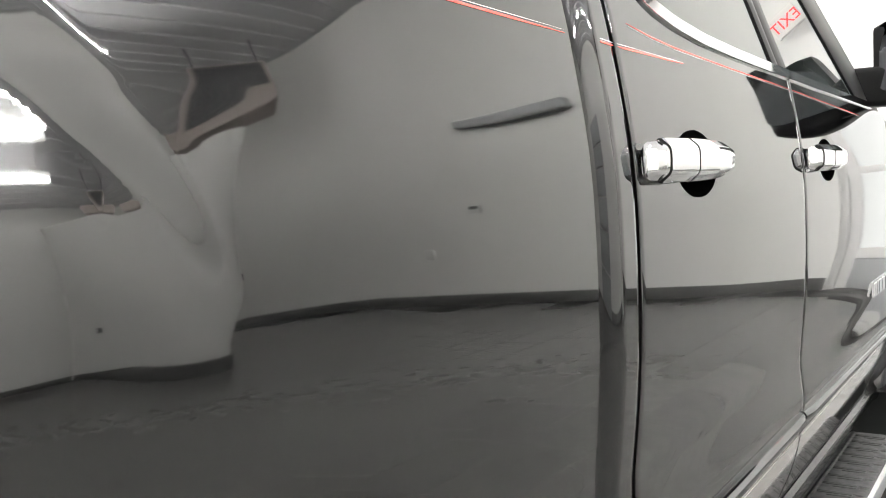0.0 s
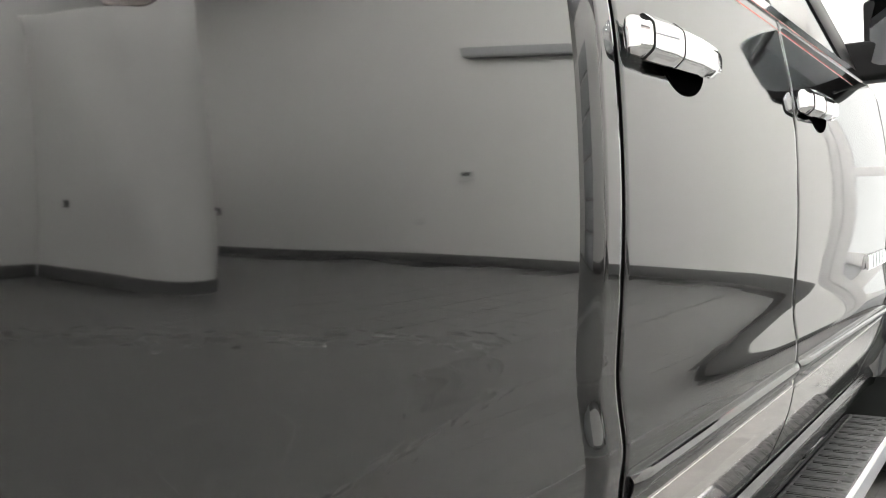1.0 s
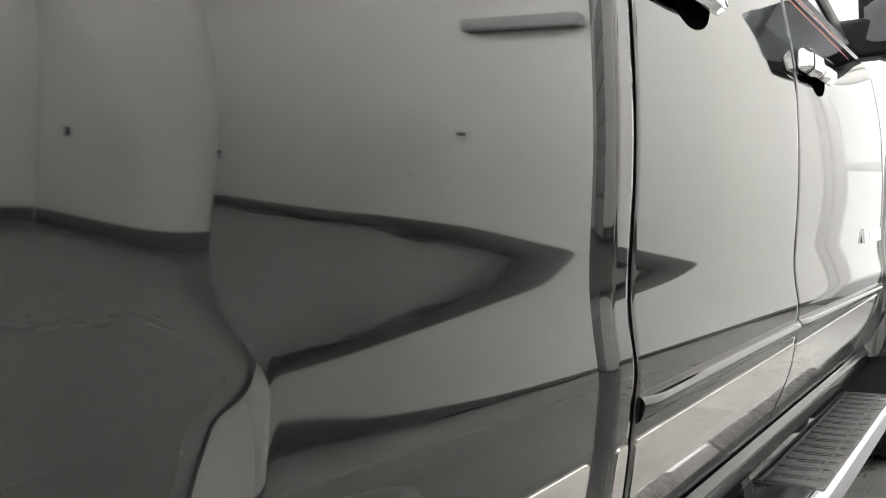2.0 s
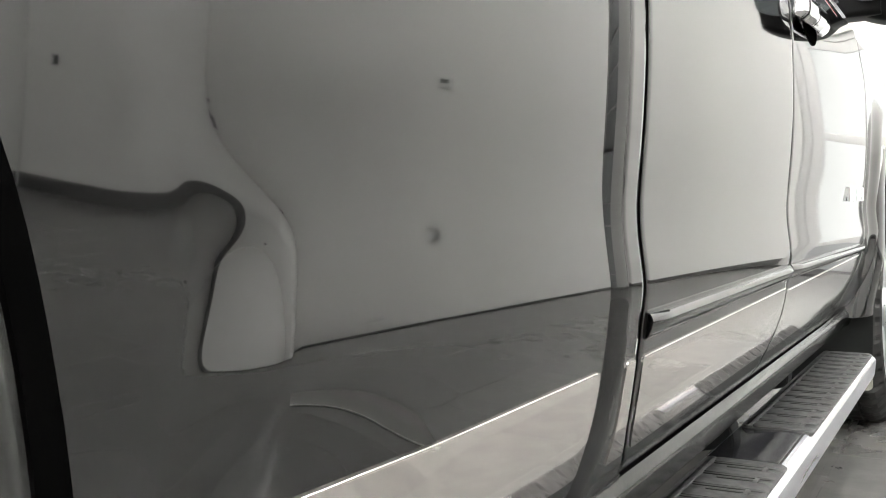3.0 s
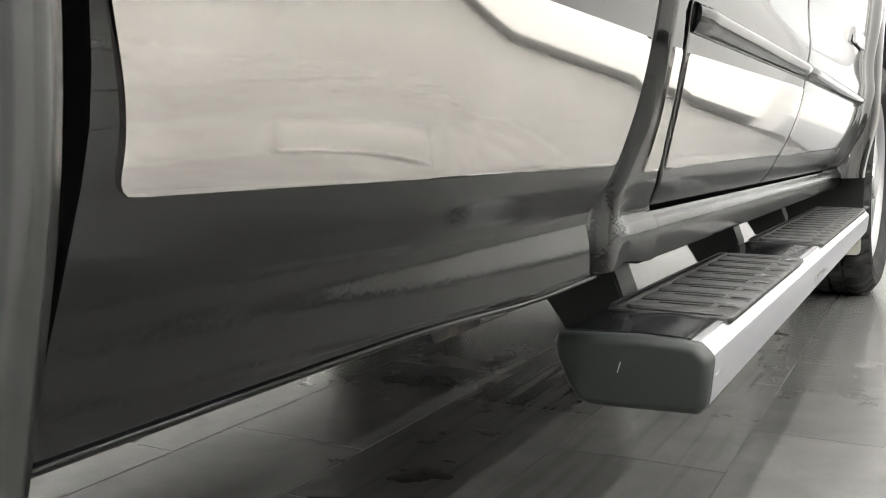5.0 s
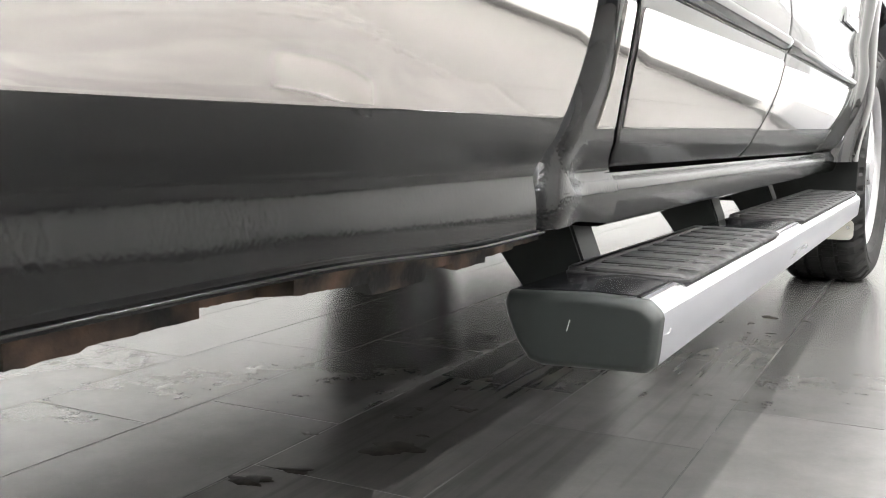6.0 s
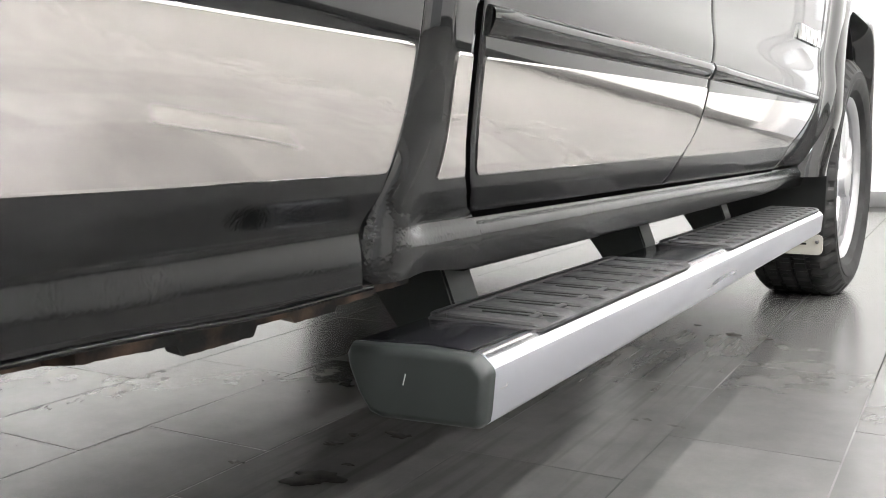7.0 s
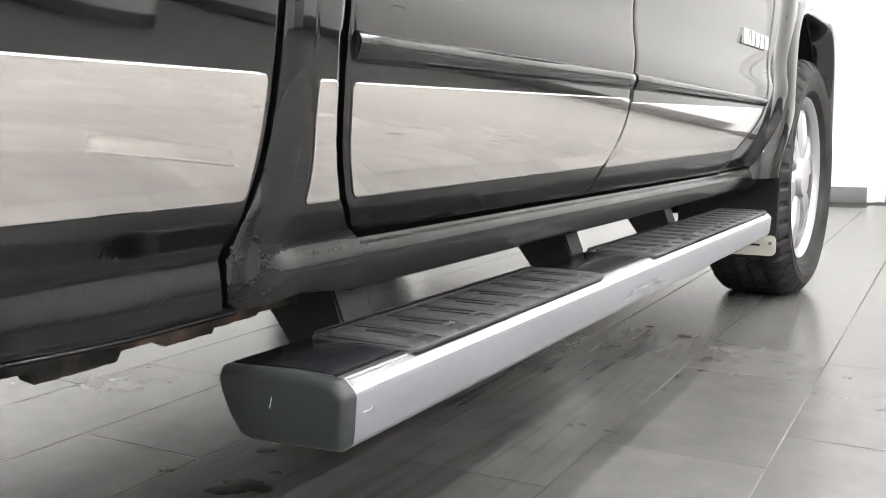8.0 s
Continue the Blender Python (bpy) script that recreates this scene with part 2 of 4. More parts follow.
def smooth_step(a, b, x):
    s = min(1.0, max(0.0, (x - a) / (b - a)))
    return s * s * (3 - 2 * s)


# ---- the room ----


def structure(ob, label, category):
    return tagged(ob, label, category, kind="structure")


def wall(name, a, b, label):
    return structure(part(name, shape_box(a, b), WALL), label, "wall")


DOOR_X0, DOOR_X1, DOOR_H = -0.07, 0.93, 2.12
north = shape_box((ROOM_X0 - 0.2, ROOM_Y1, 0), (DOOR_X0, ROOM_Y1 + 0.2, CEIL))
shape_box((DOOR_X1, ROOM_Y1, 0), (ROOM_X1 + 0.2, ROOM_Y1 + 0.2, CEIL), bm=north)
shape_box((DOOR_X0, ROOM_Y1, DOOR_H), (DOOR_X1, ROOM_Y1 + 0.2, CEIL), bm=north)
structure(part("wall_north", north, WALL), "white painted end wall of the bright garage", "wall")
wall("wall_south", (ROOM_X0 - 0.2, ROOM_Y0 - 0.2, 0), (ROOM_X1 + 0.2, ROOM_Y0, CEIL), "white painted rear wall of the bright garage")
wall("wall_east", (ROOM_X1, ROOM_Y0, 0), (ROOM_X1 + 0.2, ROOM_Y1, CEIL), "white painted side wall beside the parked truck")
wall("wall_west", (ROOM_X0 - 0.2, ROOM_Y0, 0), (ROOM_X0, ROOM_Y1, CEIL), "white painted side wall beyond the parked truck")

NOSE_X = 3.92


def nose_line(r):
    return [(NOSE_X + 0.30 - r * math.sin(radians(a)), OFFICE_Y + 0.30 - r * math.cos(radians(a))) for a in range(0, 181, 9)]


nose = nose_line(0.30) + [(ROOM_X1, OFFICE_Y + 0.6), (ROOM_X1, OFFICE_Y)]
structure(part("wall_office_end", shape_sweep([[(x, y, z) for x, y in nose] for z in (0, OFFICE_H)]), WALL), "white low partition wall with a rounded end", "wall")
wall("wall_office_side", (OFFICE_X, ROOM_Y0, 0), (OFFICE_X + 0.14, OFFICE_Y - 0.001, OFFICE_H), "white low partition wall beside the truck")


def ceiling():
    bm = shape_box((ROOM_X0 - 0.2, ROOM_Y0 - 0.2, CEIL + 0.06), (ROOM_X1 + 0.2, ROOM_Y1 + 0.2, CEIL + 0.2))
    x = ROOM_X0
    while x < ROOM_X1:
        shape_box((x, ROOM_Y0, CEIL + 0.045), (x + 0.10, ROOM_Y1, CEIL + 0.07), bm=bm)
        x += 0.30
    return structure(part("ceiling", bm, CEILING), "white corrugated steel deck ceiling", "ceiling")


ceiling()
for nm, a, b in (("baseboard_north", (DOOR_X1 + 0.02, ROOM_Y1 - 0.012, 0), (ROOM_X1 - 0.02, ROOM_Y1 - 0.001, 0.12)),
                 ("baseboard_east", (OFFICE_X - 0.012, -1.75, 0), (OFFICE_X - 0.001, OFFICE_Y - 0.02, 0.12)),
                 ("baseboard_office", (NOSE_X + 0.30, OFFICE_Y - 0.012, 0), (OFFICE_X - 0.02, OFFICE_Y - 0.001, 0.12))):
    structure(part(nm, shape_box(a, b, 0.003), BASE), "grey vinyl baseboard along the wall", "baseboard")


skirt = shape_sweep([[(x, y, z) for x, y in nose_line(0.312) + nose_line(0.3005)[::-1]] for z in (0, 0.12)])
structure(part("baseboard_nose", skirt, BASE), "grey vinyl baseboard round the wall's end", "baseboard")


def strip_light():
    """Bare tube under a narrow white batten."""
    batten = part("ceiling_light", shape_box((-0.03, -0.66, 0.0), (0.03, 0.66, 0.05), 0.008), WHITE)
    tagged(batten, "white strip light with a bare bright tube", "ceiling light", group="strip lights")
    tube = bmesh.new()
    bmesh.ops.create_cone(tube, cap_ends=True, segments=14, radius1=0.019, radius2=0.019, depth=1.2, matrix=Matrix.Translation((0, 0, -0.035)) @ Matrix.Rotation(radians(90), 4, "X"))
    part("tube", tube, TUBE, batten)
    for dy in (-0.62, 0.62):
        part("end_holder", shape_box((-0.022, dy - 0.018, -0.055), (0.022, dy + 0.018, 0.002), 0.004), WHITE, batten)
    for dy in (-0.45, 0.45):
        part("hanger", shape_box((-0.005, dy - 0.005, 0.049), (0.005, dy + 0.005, 0.318)), WHITE, batten)
    return batten


first = strip_light()
first.matrix_world = pose(*LAMP_ROWS[0], CEIL - 0.25)
for x, y in LAMP_ROWS[1:]:
    copy_thing(first, pose(x, y, CEIL - 0.25))

# ---- the truck ----
truck = new("pickup_truck")
tagged(truck, "glossy black pickup truck with polished lower plates and side steps", "truck")

# lean of the flank, in degrees (up is positive), by height: along the truck, and close to the rear wheel
UPPER = [(1.06, 1.6), (1.085, 2.9), (1.12, 5.0), (1.15, 7.8), (1.18, 9.2), (1.23, 9.8), (1.27, 12), (1.31, 16), (1.36, 26), (1.42, 40)]
LEAN = [(0.42, -28), (0.432, -22), (0.443, -15), (0.455, -10), (0.461, 5), (0.466, 34), (0.472, 44), (0.4765, 20), (0.4805, -30), (0.487, -38), (0.500, -35), (0.512, -24), (0.528, -20), (0.552, -19.8), (0.572, -16.5), (0.60, -12.6),
        (0.625, -10.4), (0.655, -8.4), (0.68, -7.8), (0.690, -6.9), (0.698, -5.0), (0.704, -2.4), (0.710, 2.2), (0.715, 4.8), (0.722, 6.2), (0.735, 6.2), (0.748, 5.4),
        (0.764, 4.5), (0.775, 2.8), (0.80, -1.6), (0.825, -4.6), (0.85, -5.2), (0.88, -4.3), (0.915, -3.1), (0.942, -1.6), (0.96, -0.8), (1.00, 0.2), (1.03, 0.9)] + UPPER
LEAN_REAR = [(0.42, -26), (0.44, -19), (0.46, -11), (0.477, -6), (0.49, -9), (0.505, -14), (0.53, -16), (0.60, -13), (0.655, -13), (0.69, -11), (0.72, -9.0), (0.75, -7.0), (0.81, -6.0), (0.887, -4.1), (0.925, -2.9),
             (0.96, -0.9), (1.00, 0.2), (1.03, 1.0), (1.07, 3.4), (1.09, 6.0), (1.105, 6.2), (1.125, 5.7), (1.15, 7.8), (1.18, 9.6), (1.23, 11.0)] + UPPER[6:]
HZ = np.linspace(0.41, 1.42, 2021)


def flank(table):
    slope = np.interp(HZ, [a for a, _ in table], [b for _, b in table])
    kernel = np.hanning(13)
    slope = np.convolve(np.pad(slope, 6, mode="edge"), kernel / kernel.sum(), mode="valid")
    x = -np.cumsum(np.tan(np.radians(slope))) * (HZ[1] - HZ[0])
    return x - np.interp(1.0, HZ, x)


DOOR_CURVE = [(0.698, -4.2), (0.704, -1.6), (0.710, 2.2), (0.715, 4.8), (0.722, 6.2), (0.735, 6.2), (0.748, 4.9), (0.770, 0.8), (0.785, -3.0), (0.80, -5.6), (0.825, -5.8), (0.85, -5.4)]
LEAN_DOOR = [q for q in LEAN if q[0] < 0.695] + DOOR_CURVE + [q for q in LEAN if q[0] > 0.86]
LEAN_BED = [(0.42, -14), (0.430, -6), (0.438, -1), (0.446, 2), (0.455, 5), (0.463, 9), (0.470, 14), (0.476, 10), (0.483, -9), (0.493, -28), (0.508, -30), (0.520, -21)] + [q for q in LEAN if q[0] > 0.525]
LEAN_SOFT = [(0.42, -14), (0.432, -7), (0.442, -3), (0.452, 0), (0.463, 3), (0.474, 5), (0.485, -2), (0.498, -17), (0.509, -24), (0.519, -20)] + [q for q in LEAN_BED if q[0] > 0.52]
FLANK_SOFT = flank(LEAN_SOFT)
FLANK, FLANK_BED, FLANK_REAR = flank(LEAN_DOOR), flank(LEAN_BED), flank(LEAN_REAR)
X_AT_1M = -0.011 - np.interp(0.655, HZ, FLANK_BED)

REAR_AXLE, FRONT_AXLE, AXLE_Z = -1.12, 2.66, 0.39


def bulge(y, z, yc, a, b, zc, high, width=0.16):
    s = (abs((y - yc) / a) ** 5 + abs((z - zc) / b) ** 5) ** 0.2 if z > zc else abs((y - yc) / a)
    return high * (1 - smooth_step(1 - width, 1.0, s))


def ramp(a, b, v, soft):
    """0 below a, 1 above b, straight between, with both corners rounded over soft."""
    lift = [0.0 if u < -soft else u if u > soft else (u + soft) ** 2 / (4 * soft) for u in (v - a, v - b)]
    return (lift[0] - lift[1]) / (b - a)


def side(y, z):
    """x of the flank; its lines fall towards the front. Round the rear wheel a squarish field leans in more."""
    h = z + 0.0125 * (y + 0.35)
    if y < -0.088:
        x = float(np.interp(h, HZ, FLANK_BED))
        if z < 0.52:
            x += float(np.interp(h, HZ, FLANK_SOFT - FLANK_BED)) * (1 - smooth_step(-0.66, -0.12, y))
        rear = float(np.interp(h, HZ, FLANK_REAR)) if h > 0.53 else x + float(np.interp(0.53, HZ, FLANK_REAR - FLANK_BED))
        rise = 0.40 * (max(z, 0.707) - 0.75) - 0.072 * ramp(0.773, 0.833, z, 0.013)
        mid = smooth_step(-0.618 + rise, -0.540 + rise, y)
        high = ramp(float(np.interp(z, (1.10, 1.157, 1.18), (0.582, 0.560, 0.556))), 0.601, math.hypot(y - REAR_AXLE, z - 0.8), 0.005)
        low = smooth_step(-0.73, -0.38, y)
        w = low + (mid - low) * smooth_step(0.60, 0.71, z)
        w += (high - w) * smooth_step(1.0, 1.05, z)
        x = x * w + rear * (1 - w)
        x += float(np.interp(z, (0.54, 0.62, 0.70, 0.83, 0.96, 1.03, 1.06, 1.09, 1.13, 1.16), (0.014, 0.010, 0.005, 0.003, 0.0042, 0.0042, 0.0034, 0.0022, 0.0006, 0.0))) * (1 - smooth_step(-0.72, -0.44, y))
        x -= 0.0035 * (1 - smooth_step(-0.68, -0.44, y)) * smooth_step(1.09, 1.16, z)
        x -= (0.0016 + 0.65 * max(0.0, min(0.04, y + 0.69)) ** 2) * (1 - high) * smooth_step(1.04, 1.14, z)
    else:
        x = float(np.interp(h, HZ, FLANK)) + 0.007
        if y < -0.005 and z < 0.53:
            x += float(np.interp(h, HZ, FLANK_SOFT - FLANK) - np.interp(0.53, HZ, FLANK_SOFT - FLANK)) * (1 - smooth_step(-0.07, -0.005, y))
    x += X_AT_1M + bulge(y, z, FRONT_AXLE, 0.60, 0.40, 0.7, 0.02)
    return x - 0.012 * max(0.0, y - 2.2) ** 2


def panel(y0, y1, z0, z1, nu, nv, bm=None, roll=0.004, inset=0.03, rise=None, joined="", lift=None, reach=0.475):
    """A pressed skin whose rim rolls inwards. y0, y1: numbers or functions of z."""
    fa = y0 if callable(y0) else (lambda z: y0)
    fb = y1 if callable(y1) else (lambda z: y1)
    rim = [(0.0, inset), (0.0, roll), (0.3 * roll, 0.3 * roll), (roll, 0.0)]
    zs = [(z0 + a, d) for a, d in rim] + [(z0 + roll + (z1 - z0 - 2 * roll) * j / nv, 0.0) for j in range(1, nv)] + [(z1 - a, d) for a, d in rim[::-1]]
    first = [(0.0, 0, 0.0)] if "rear" in joined else [(a, 0, d) for a, d in rim]
    last = [(0.0, 1, 0.0)] if "front" in joined else [(-a, 1, d) for a, d in rim[::-1]]
    us = first + [(0, i / nu, 0.0) for i in range(1, nu)] + last
    bm = bm or bmesh.new()
    rows = []
    for z, dz in zs:
        a, b = fa(z), fb(z)
        row = []
        for off, s, dy in us:
            y = (a + off) if s == 0 else (b + off) if s == 1 else a + (b - a) * s
            zz = z + rise(y) * smooth_step(0.95, z1, z) if rise else z
            zz += lift(y) * (1 - smooth_step(z0, reach, z)) if lift else 0.0
            row.append(bm.verts.new((side(y, zz) - max(dz, dy), y, zz)))
        rows.append(row)
    for ra, rb in zip(rows, rows[1:]):
        for i in range(len(ra) - 1):
            bm.faces.new((ra[i], ra[i + 1], rb[i + 1], rb[i]))
    return bm


def plate(name, y0, y1, z0, z1, parent, corner=0.008, proud=0.002, tilt=0.0):
    """A thin bent sheet that follows the flank, with rounded corners."""
    fa = y0 if callable(y0) else (lambda z: y0)
    fb = y1 if callable(y1) else (lambda z: y1)
    bm = bmesh.new()
    nv, nu = 24, 40

    def trim(z):
        d = min(z - z0, z1 - z)
        return 0.0 if d >= corner else corner - math.sqrt(max(0.0, corner ** 2 - (corner - d) ** 2))

    zs = [z0 + corner * k for k in (0, 0.06, 0.3, 0.6)] + [z0 + corner + (z1 - z0 - 2 * corner) * j / nv for j in range(nv + 1)] + [z1 - corner * k for k in (0.6, 0.3, 0.06, 0)]
    rows = []
    for z in zs:
        a, b, t = fa(z), fb(z), trim(z)
        edge_z = min(z - z0, z1 - z)
        row = []
        for i in range(nu + 1):
            y = a + t + (b - a - 2 * t) * i / nu
            zz = z - tilt * (y - (fa(z1) + fb(z1)) / 2)
            row.append(bm.verts.new((side(y, zz) + proud - (0.0005 if edge_z < 0.0003 else 0.0003 if i in (0, nu) else 0), y, zz)))
        rows.append(row)
    for ra, rb in zip(rows, rows[1:]):
        for i in range(nu):
            bm.faces.new((ra[i], ra[i + 1], rb[i + 1], rb[i]))
    rim = [e for e in bm.edges if e.is_boundary]
    made = bmesh.ops.extrude_edge_only(bm, edges=rim)["geom"]
    for v in made:
        if isinstance(v, bmesh.types.BMVert):
            v.co.x -= proud + 0.002
    return part(name, bm, STEEL, parent, "polished stainless rocker plate", sharp=60)


def front_edge(z):
    return float(np.interp(z, [0.44, 0.475, 0.505, 0.55], [-0.1185, -0.116, -0.103, -0.098]))


def hem_lift(y):
    return 0.010 * (1 - smooth_step(-0.44, -0.20, y))


def bed_skin():
    bm = panel(-0.76, front_edge, 0.429, 1.36, 150, 280, joined="rear", lift=hem_lift)
    panel(-1.56, -0.76, 0.93, 1.36, 60, 120, bm=bm, joined="rear front")
    panel(-2.30, -1.56, 0.50, 1.36, 24, 90, bm=bm, joined="front")
    return part("bed_side", bm, BEDPAINT, truck, "glossy black truck bed side", sharp=50)


bed = bed_skin()
hem = []
for i in range(41):
    y = -0.745 + 0.64 * i / 40
    hz = 0.4285 + hem_lift(y)
    cx = side(y, hz + 0.0025) - 0.0015
    hem.append([(cx + 0.002 * math.cos(a), y, hz + 0.002 * math.sin(a)) for a in [2 * math.pi * k / 10 for k in range(10)]])
part("hem", shape_sweep(hem), GUARD, bed, "folded lower hem of the bed side", sharp=60)
plate("rocker_plate", lambda z: -0.658 + 0.018 * smooth_step(0.62, 0.54, z), -0.108, 0.526, 0.6302, bed, tilt=0.010)


def door_rear_edge(z):
    return float(np.interp(z, [0.474, 0.482, 0.492, 0.516, 0.548, 0.57, 0.596, 0.63, 0.66], [0.100, 0.080, 0.064, 0.038, 0.018, 0.008, 0.001, -0.004, -0.005]))


def seam(z):
    return 0.80 - 0.06 * smooth_step(0.62, 0.47, z) ** 1.5


def door_front_edge(z):
    return 1.96 - 0.26 * smooth_step(0.64, 0.47, z) ** 1.3


BELT = 1.245


def foot_drop(y):
    """The doors' lower edge falls towards the front as the sill does."""
    return -0.0125 * max(0.0, y - 0.02) - 0.0025 * smooth_step(0.02, 0.07, y)


def belt(y):
    """Height of the window's lower edge."""
    return float(np.interp(y, [-0.02, 0.045, 0.09, 0.133, 0.207, 0.313, 0.45, 0.586, 0.981, 1.604, 2.0], [1.40, 1.345, 1.312, 1.294, 1.281, 1.272, 1.267, 1.264, 1.256, 1.247, 1.242]))


rear_door = part("rear_door", panel(door_rear_edge, lambda z: seam(z) - 0.002, 0.4795, BELT, 70, 240, roll=0.0014, rise=lambda y: belt(y) - 0.004 - BELT, lift=foot_drop, reach=0.52), DOORPAINT, truck, "glossy black rear passenger door", sharp=50)
front_door = part("front_door", panel(lambda z: seam(z) + 0.003, door_front_edge, 0.4795, BELT, 70, 240, roll=0.0014, rise=lambda y: belt(y) - 0.004 - BELT, lift=foot_drop, reach=0.52), DOORPAINT, truck, "glossy black front passenger door", sharp=50)
plate("rocker_plate", lambda z: door_rear_edge(z) + 0.010, lambda z: seam(z) - 0.004, 0.515, 0.624, rear_door)
plate("rocker_plate", lambda z: seam(z) + 0.006, lambda z: door_front_edge(z) - 0.03, 0.512, 0.618, front_door)


def moulding(y0, y1, z0, z1, z2, z3, parent):
    """Body-colour rub strip; heights at its rear (z0, z1) and its front (z2, z3)."""
    shape = [(0.0, 0.0), (0.006, 0.06), (0.012, 0.35), (0.014, 0.62), (0.012, 0.80), (0.006, 0.95), (0.0, 1.0)]
    rings = []
    for i in range(31):
        s = i / 30
        y = y0 + (y1 - y0) * s
        lo, hi = z0 + (z2 - z0) * s, z1 + (z3 - z1) * s
        k = min(1.0, 0.55 + s * 30, 0.55 + (1 - s) * 60)
        ring = [(side(y, lo + (hi - lo) * v) + d * k, y, lo + (hi - lo) * v) for d, v in shape]
        rings.append(ring + [(side(y, hi) - 0.004, y, hi), (side(y, lo) - 0.004, y, lo)])
    return part("rub_strip", shape_sweep(rings), PAINT, parent, "glossy black rub strip along the door", sharp=50)


moulding(0.004, 0.795, 0.641, 0.669, 0.637, 0.664, rear_door)
moulding(0.806, 1.955, 0.637, 0.664, 0.622, 0.645, front_door)


def cab_corner():
    """Rear corner of the cab: the flank rolls round to the rear face."""
    bm = bmesh.new()
    zs = [0.43 + (1.60 - 0.43) * j / 200 for j in range(201)]
    rows = []
    for z in zs:
        e = door_rear_edge(z) - 0.0092
        if z > 1.36:
            base = side(-0.05, 1.36) - (z - 1.36) * 0.45
            fx = lambda y, base=base: base
        else:
            fx = lambda y, z=z: side(y, z)
        pts = [(fx(e) - 0.03, e), (fx(e) - 0.002, e), (fx(e), e - 0.002)] if z > 0.476 else [(fx(e) - 0.03, e), (fx(e) - 0.015, e), (fx(e), e)]
        start = -0.051 - 0.030 * smooth_step(0.560, 0.445, z)
        for k in range(1, 13):
            y = e - 0.004 + (start - e + 0.004) * k / 12
            pts.append((fx(y), y))
        r = 0.034
        for k in range(1, 11):
            a = radians(90 * k / 10)
            pts.append((fx(start) - r * 1.5 * (1 - math.cos(a)), start - r * math.sin(a)))
        pts.append((pts[-1][0] - 0.5, pts[-1][1]))
        foot = 0.6 * max(0.0, 0.446 - z)
        rows.append([bm.verts.new((x, y, z - foot * smooth_step(-0.03, 0.09, y))) for x, y in pts])
    for ra, rb in zip(rows, rows[1:]):
        for i in range(len(ra) - 1):
            bm.faces.new((ra[i], ra[i + 1], rb[i + 1], rb[i]))
    return part("cab_corner", bm, CORNER, truck, "glossy black rear cab corner beside the bed", sharp=60)


corner = cab_corner()
plate("rocker_plate", lambda z: -0.043 + 0.015 * smooth_step(0.61, 0.52, z), lambda z: door_rear_edge(z) - 0.0135, 0.515, 0.625, corner, 0.005)


def sill():
    """Rocker sill: a soft ledge under the doors over a tucked-in face."""
    rings = []
    hs = [0.4795, 0.478, 0.476, 0.474, 0.472, 0.470, 0.468, 0.465, 0.462, 0.458, 0.452, 0.446, 0.440, 0.434, 0.429, 0.425]
    for i in range(61):
        y = 0.0908 + 2.0072 * i / 60
        drop = 0.0125 * (y + 0.35)
        ring = [(-0.14, y, 0.480 - drop)] + [(side(y, h - drop), y, h - drop) for h in hs]
        rings.append(ring + [(side(y, 0.425 - drop) - 0.012, y, 0.420 - drop), (-0.22, y, 0.420 - drop), (-0.22, y, 0.480 - drop)])
    return part("rocker_sill", shape_sweep(rings), CORNER, truck, "black textured rocker sill under the doors", sharp=60)


sill()


def gap_shade(edge, z0, z1, width, deep, parent):
    """Black strip that paints the shade in the gap along a door's edge."""
    rings = []
    for k in range(91):
        z = z0 + (z1 - z0) * k / 90
        y = edge(z)
        x = side(y, z) - deep
        rings.append([(x, y - width / 2, z), (x, y + width / 2, z), (x - 0.02, y + width / 2, z), (x - 0.02, y - width / 2, z)])
    return part("gap_shade", shape_sweep(rings), DEEP_BLACK, parent, "black strip painting the shade in the door gap", sharp=40)


gap_shade(lambda z: door_rear_edge(z) - 0.0046, 0.494, 1.25, 0.0091, 0.0010, rear_door)
gap_shade(lambda z: seam(z) + 0.0004, 0.485, 1.25, 0.0048, 0.0012, front_door)
gap_shade(lambda z: door_front_edge(z) + 0.0026, 0.485, 1.22, 0.0048, 0.0012, front_door)
# The same painted shade, as a black strip between doors and sill.
rings = []
for i in range(61):
    y = 0.074 + 1.626 * i / 60
    zb = 0.4765 - 0.0125 * (y + 0.35) + 0.001
    zt = 0.4805 + foot_drop(y)
    x = side(y, zt + 0.006) - 0.006
    rings.append([(x, y, zb - 0.002), (x, y, zt), (x - 0.03, y, zt), (x - 0.03, y, zb - 0.002)])
part("bottom_gap_shade", shape_sweep(rings), DEEP_BLACK, rear_door, "black strip painting the shade in the gap under the doors", sharp=40)

PIN_RED = material("red_pinstripe", (0.72, 0.10, 0.085), 0.25)
PIN_WHITE = material("white_pinstripe", (0.75, 0.70, 0.68), 0.25)


def pinstripe(points, wide, mat, parent, label):
    """A thin taped line on the flank, pointed at its front."""
    ys = np.linspace(points[0][0], points[-1][0], 60)
    zs = np.interp(ys, [q[0] for q in points], [q[1] for q in points])
    rings = []
    for i, (y, z) in enumerate(zip(ys, zs)):
        h = wide * min(1.0, 0.15 + (59 - i) / 14, 0.15 + i / 6) / 2
        rings.append([(side(y, z + h) + 0.0005, y, z + h), (side(y, z - h) + 0.0005, y, z - h), (side(y, z - h) - 0.002, y, z - h), (side(y, z + h) - 0.002, y, z + h)])
    return part("pinstripe", shape_sweep(rings), mat, parent, label, sharp=60)


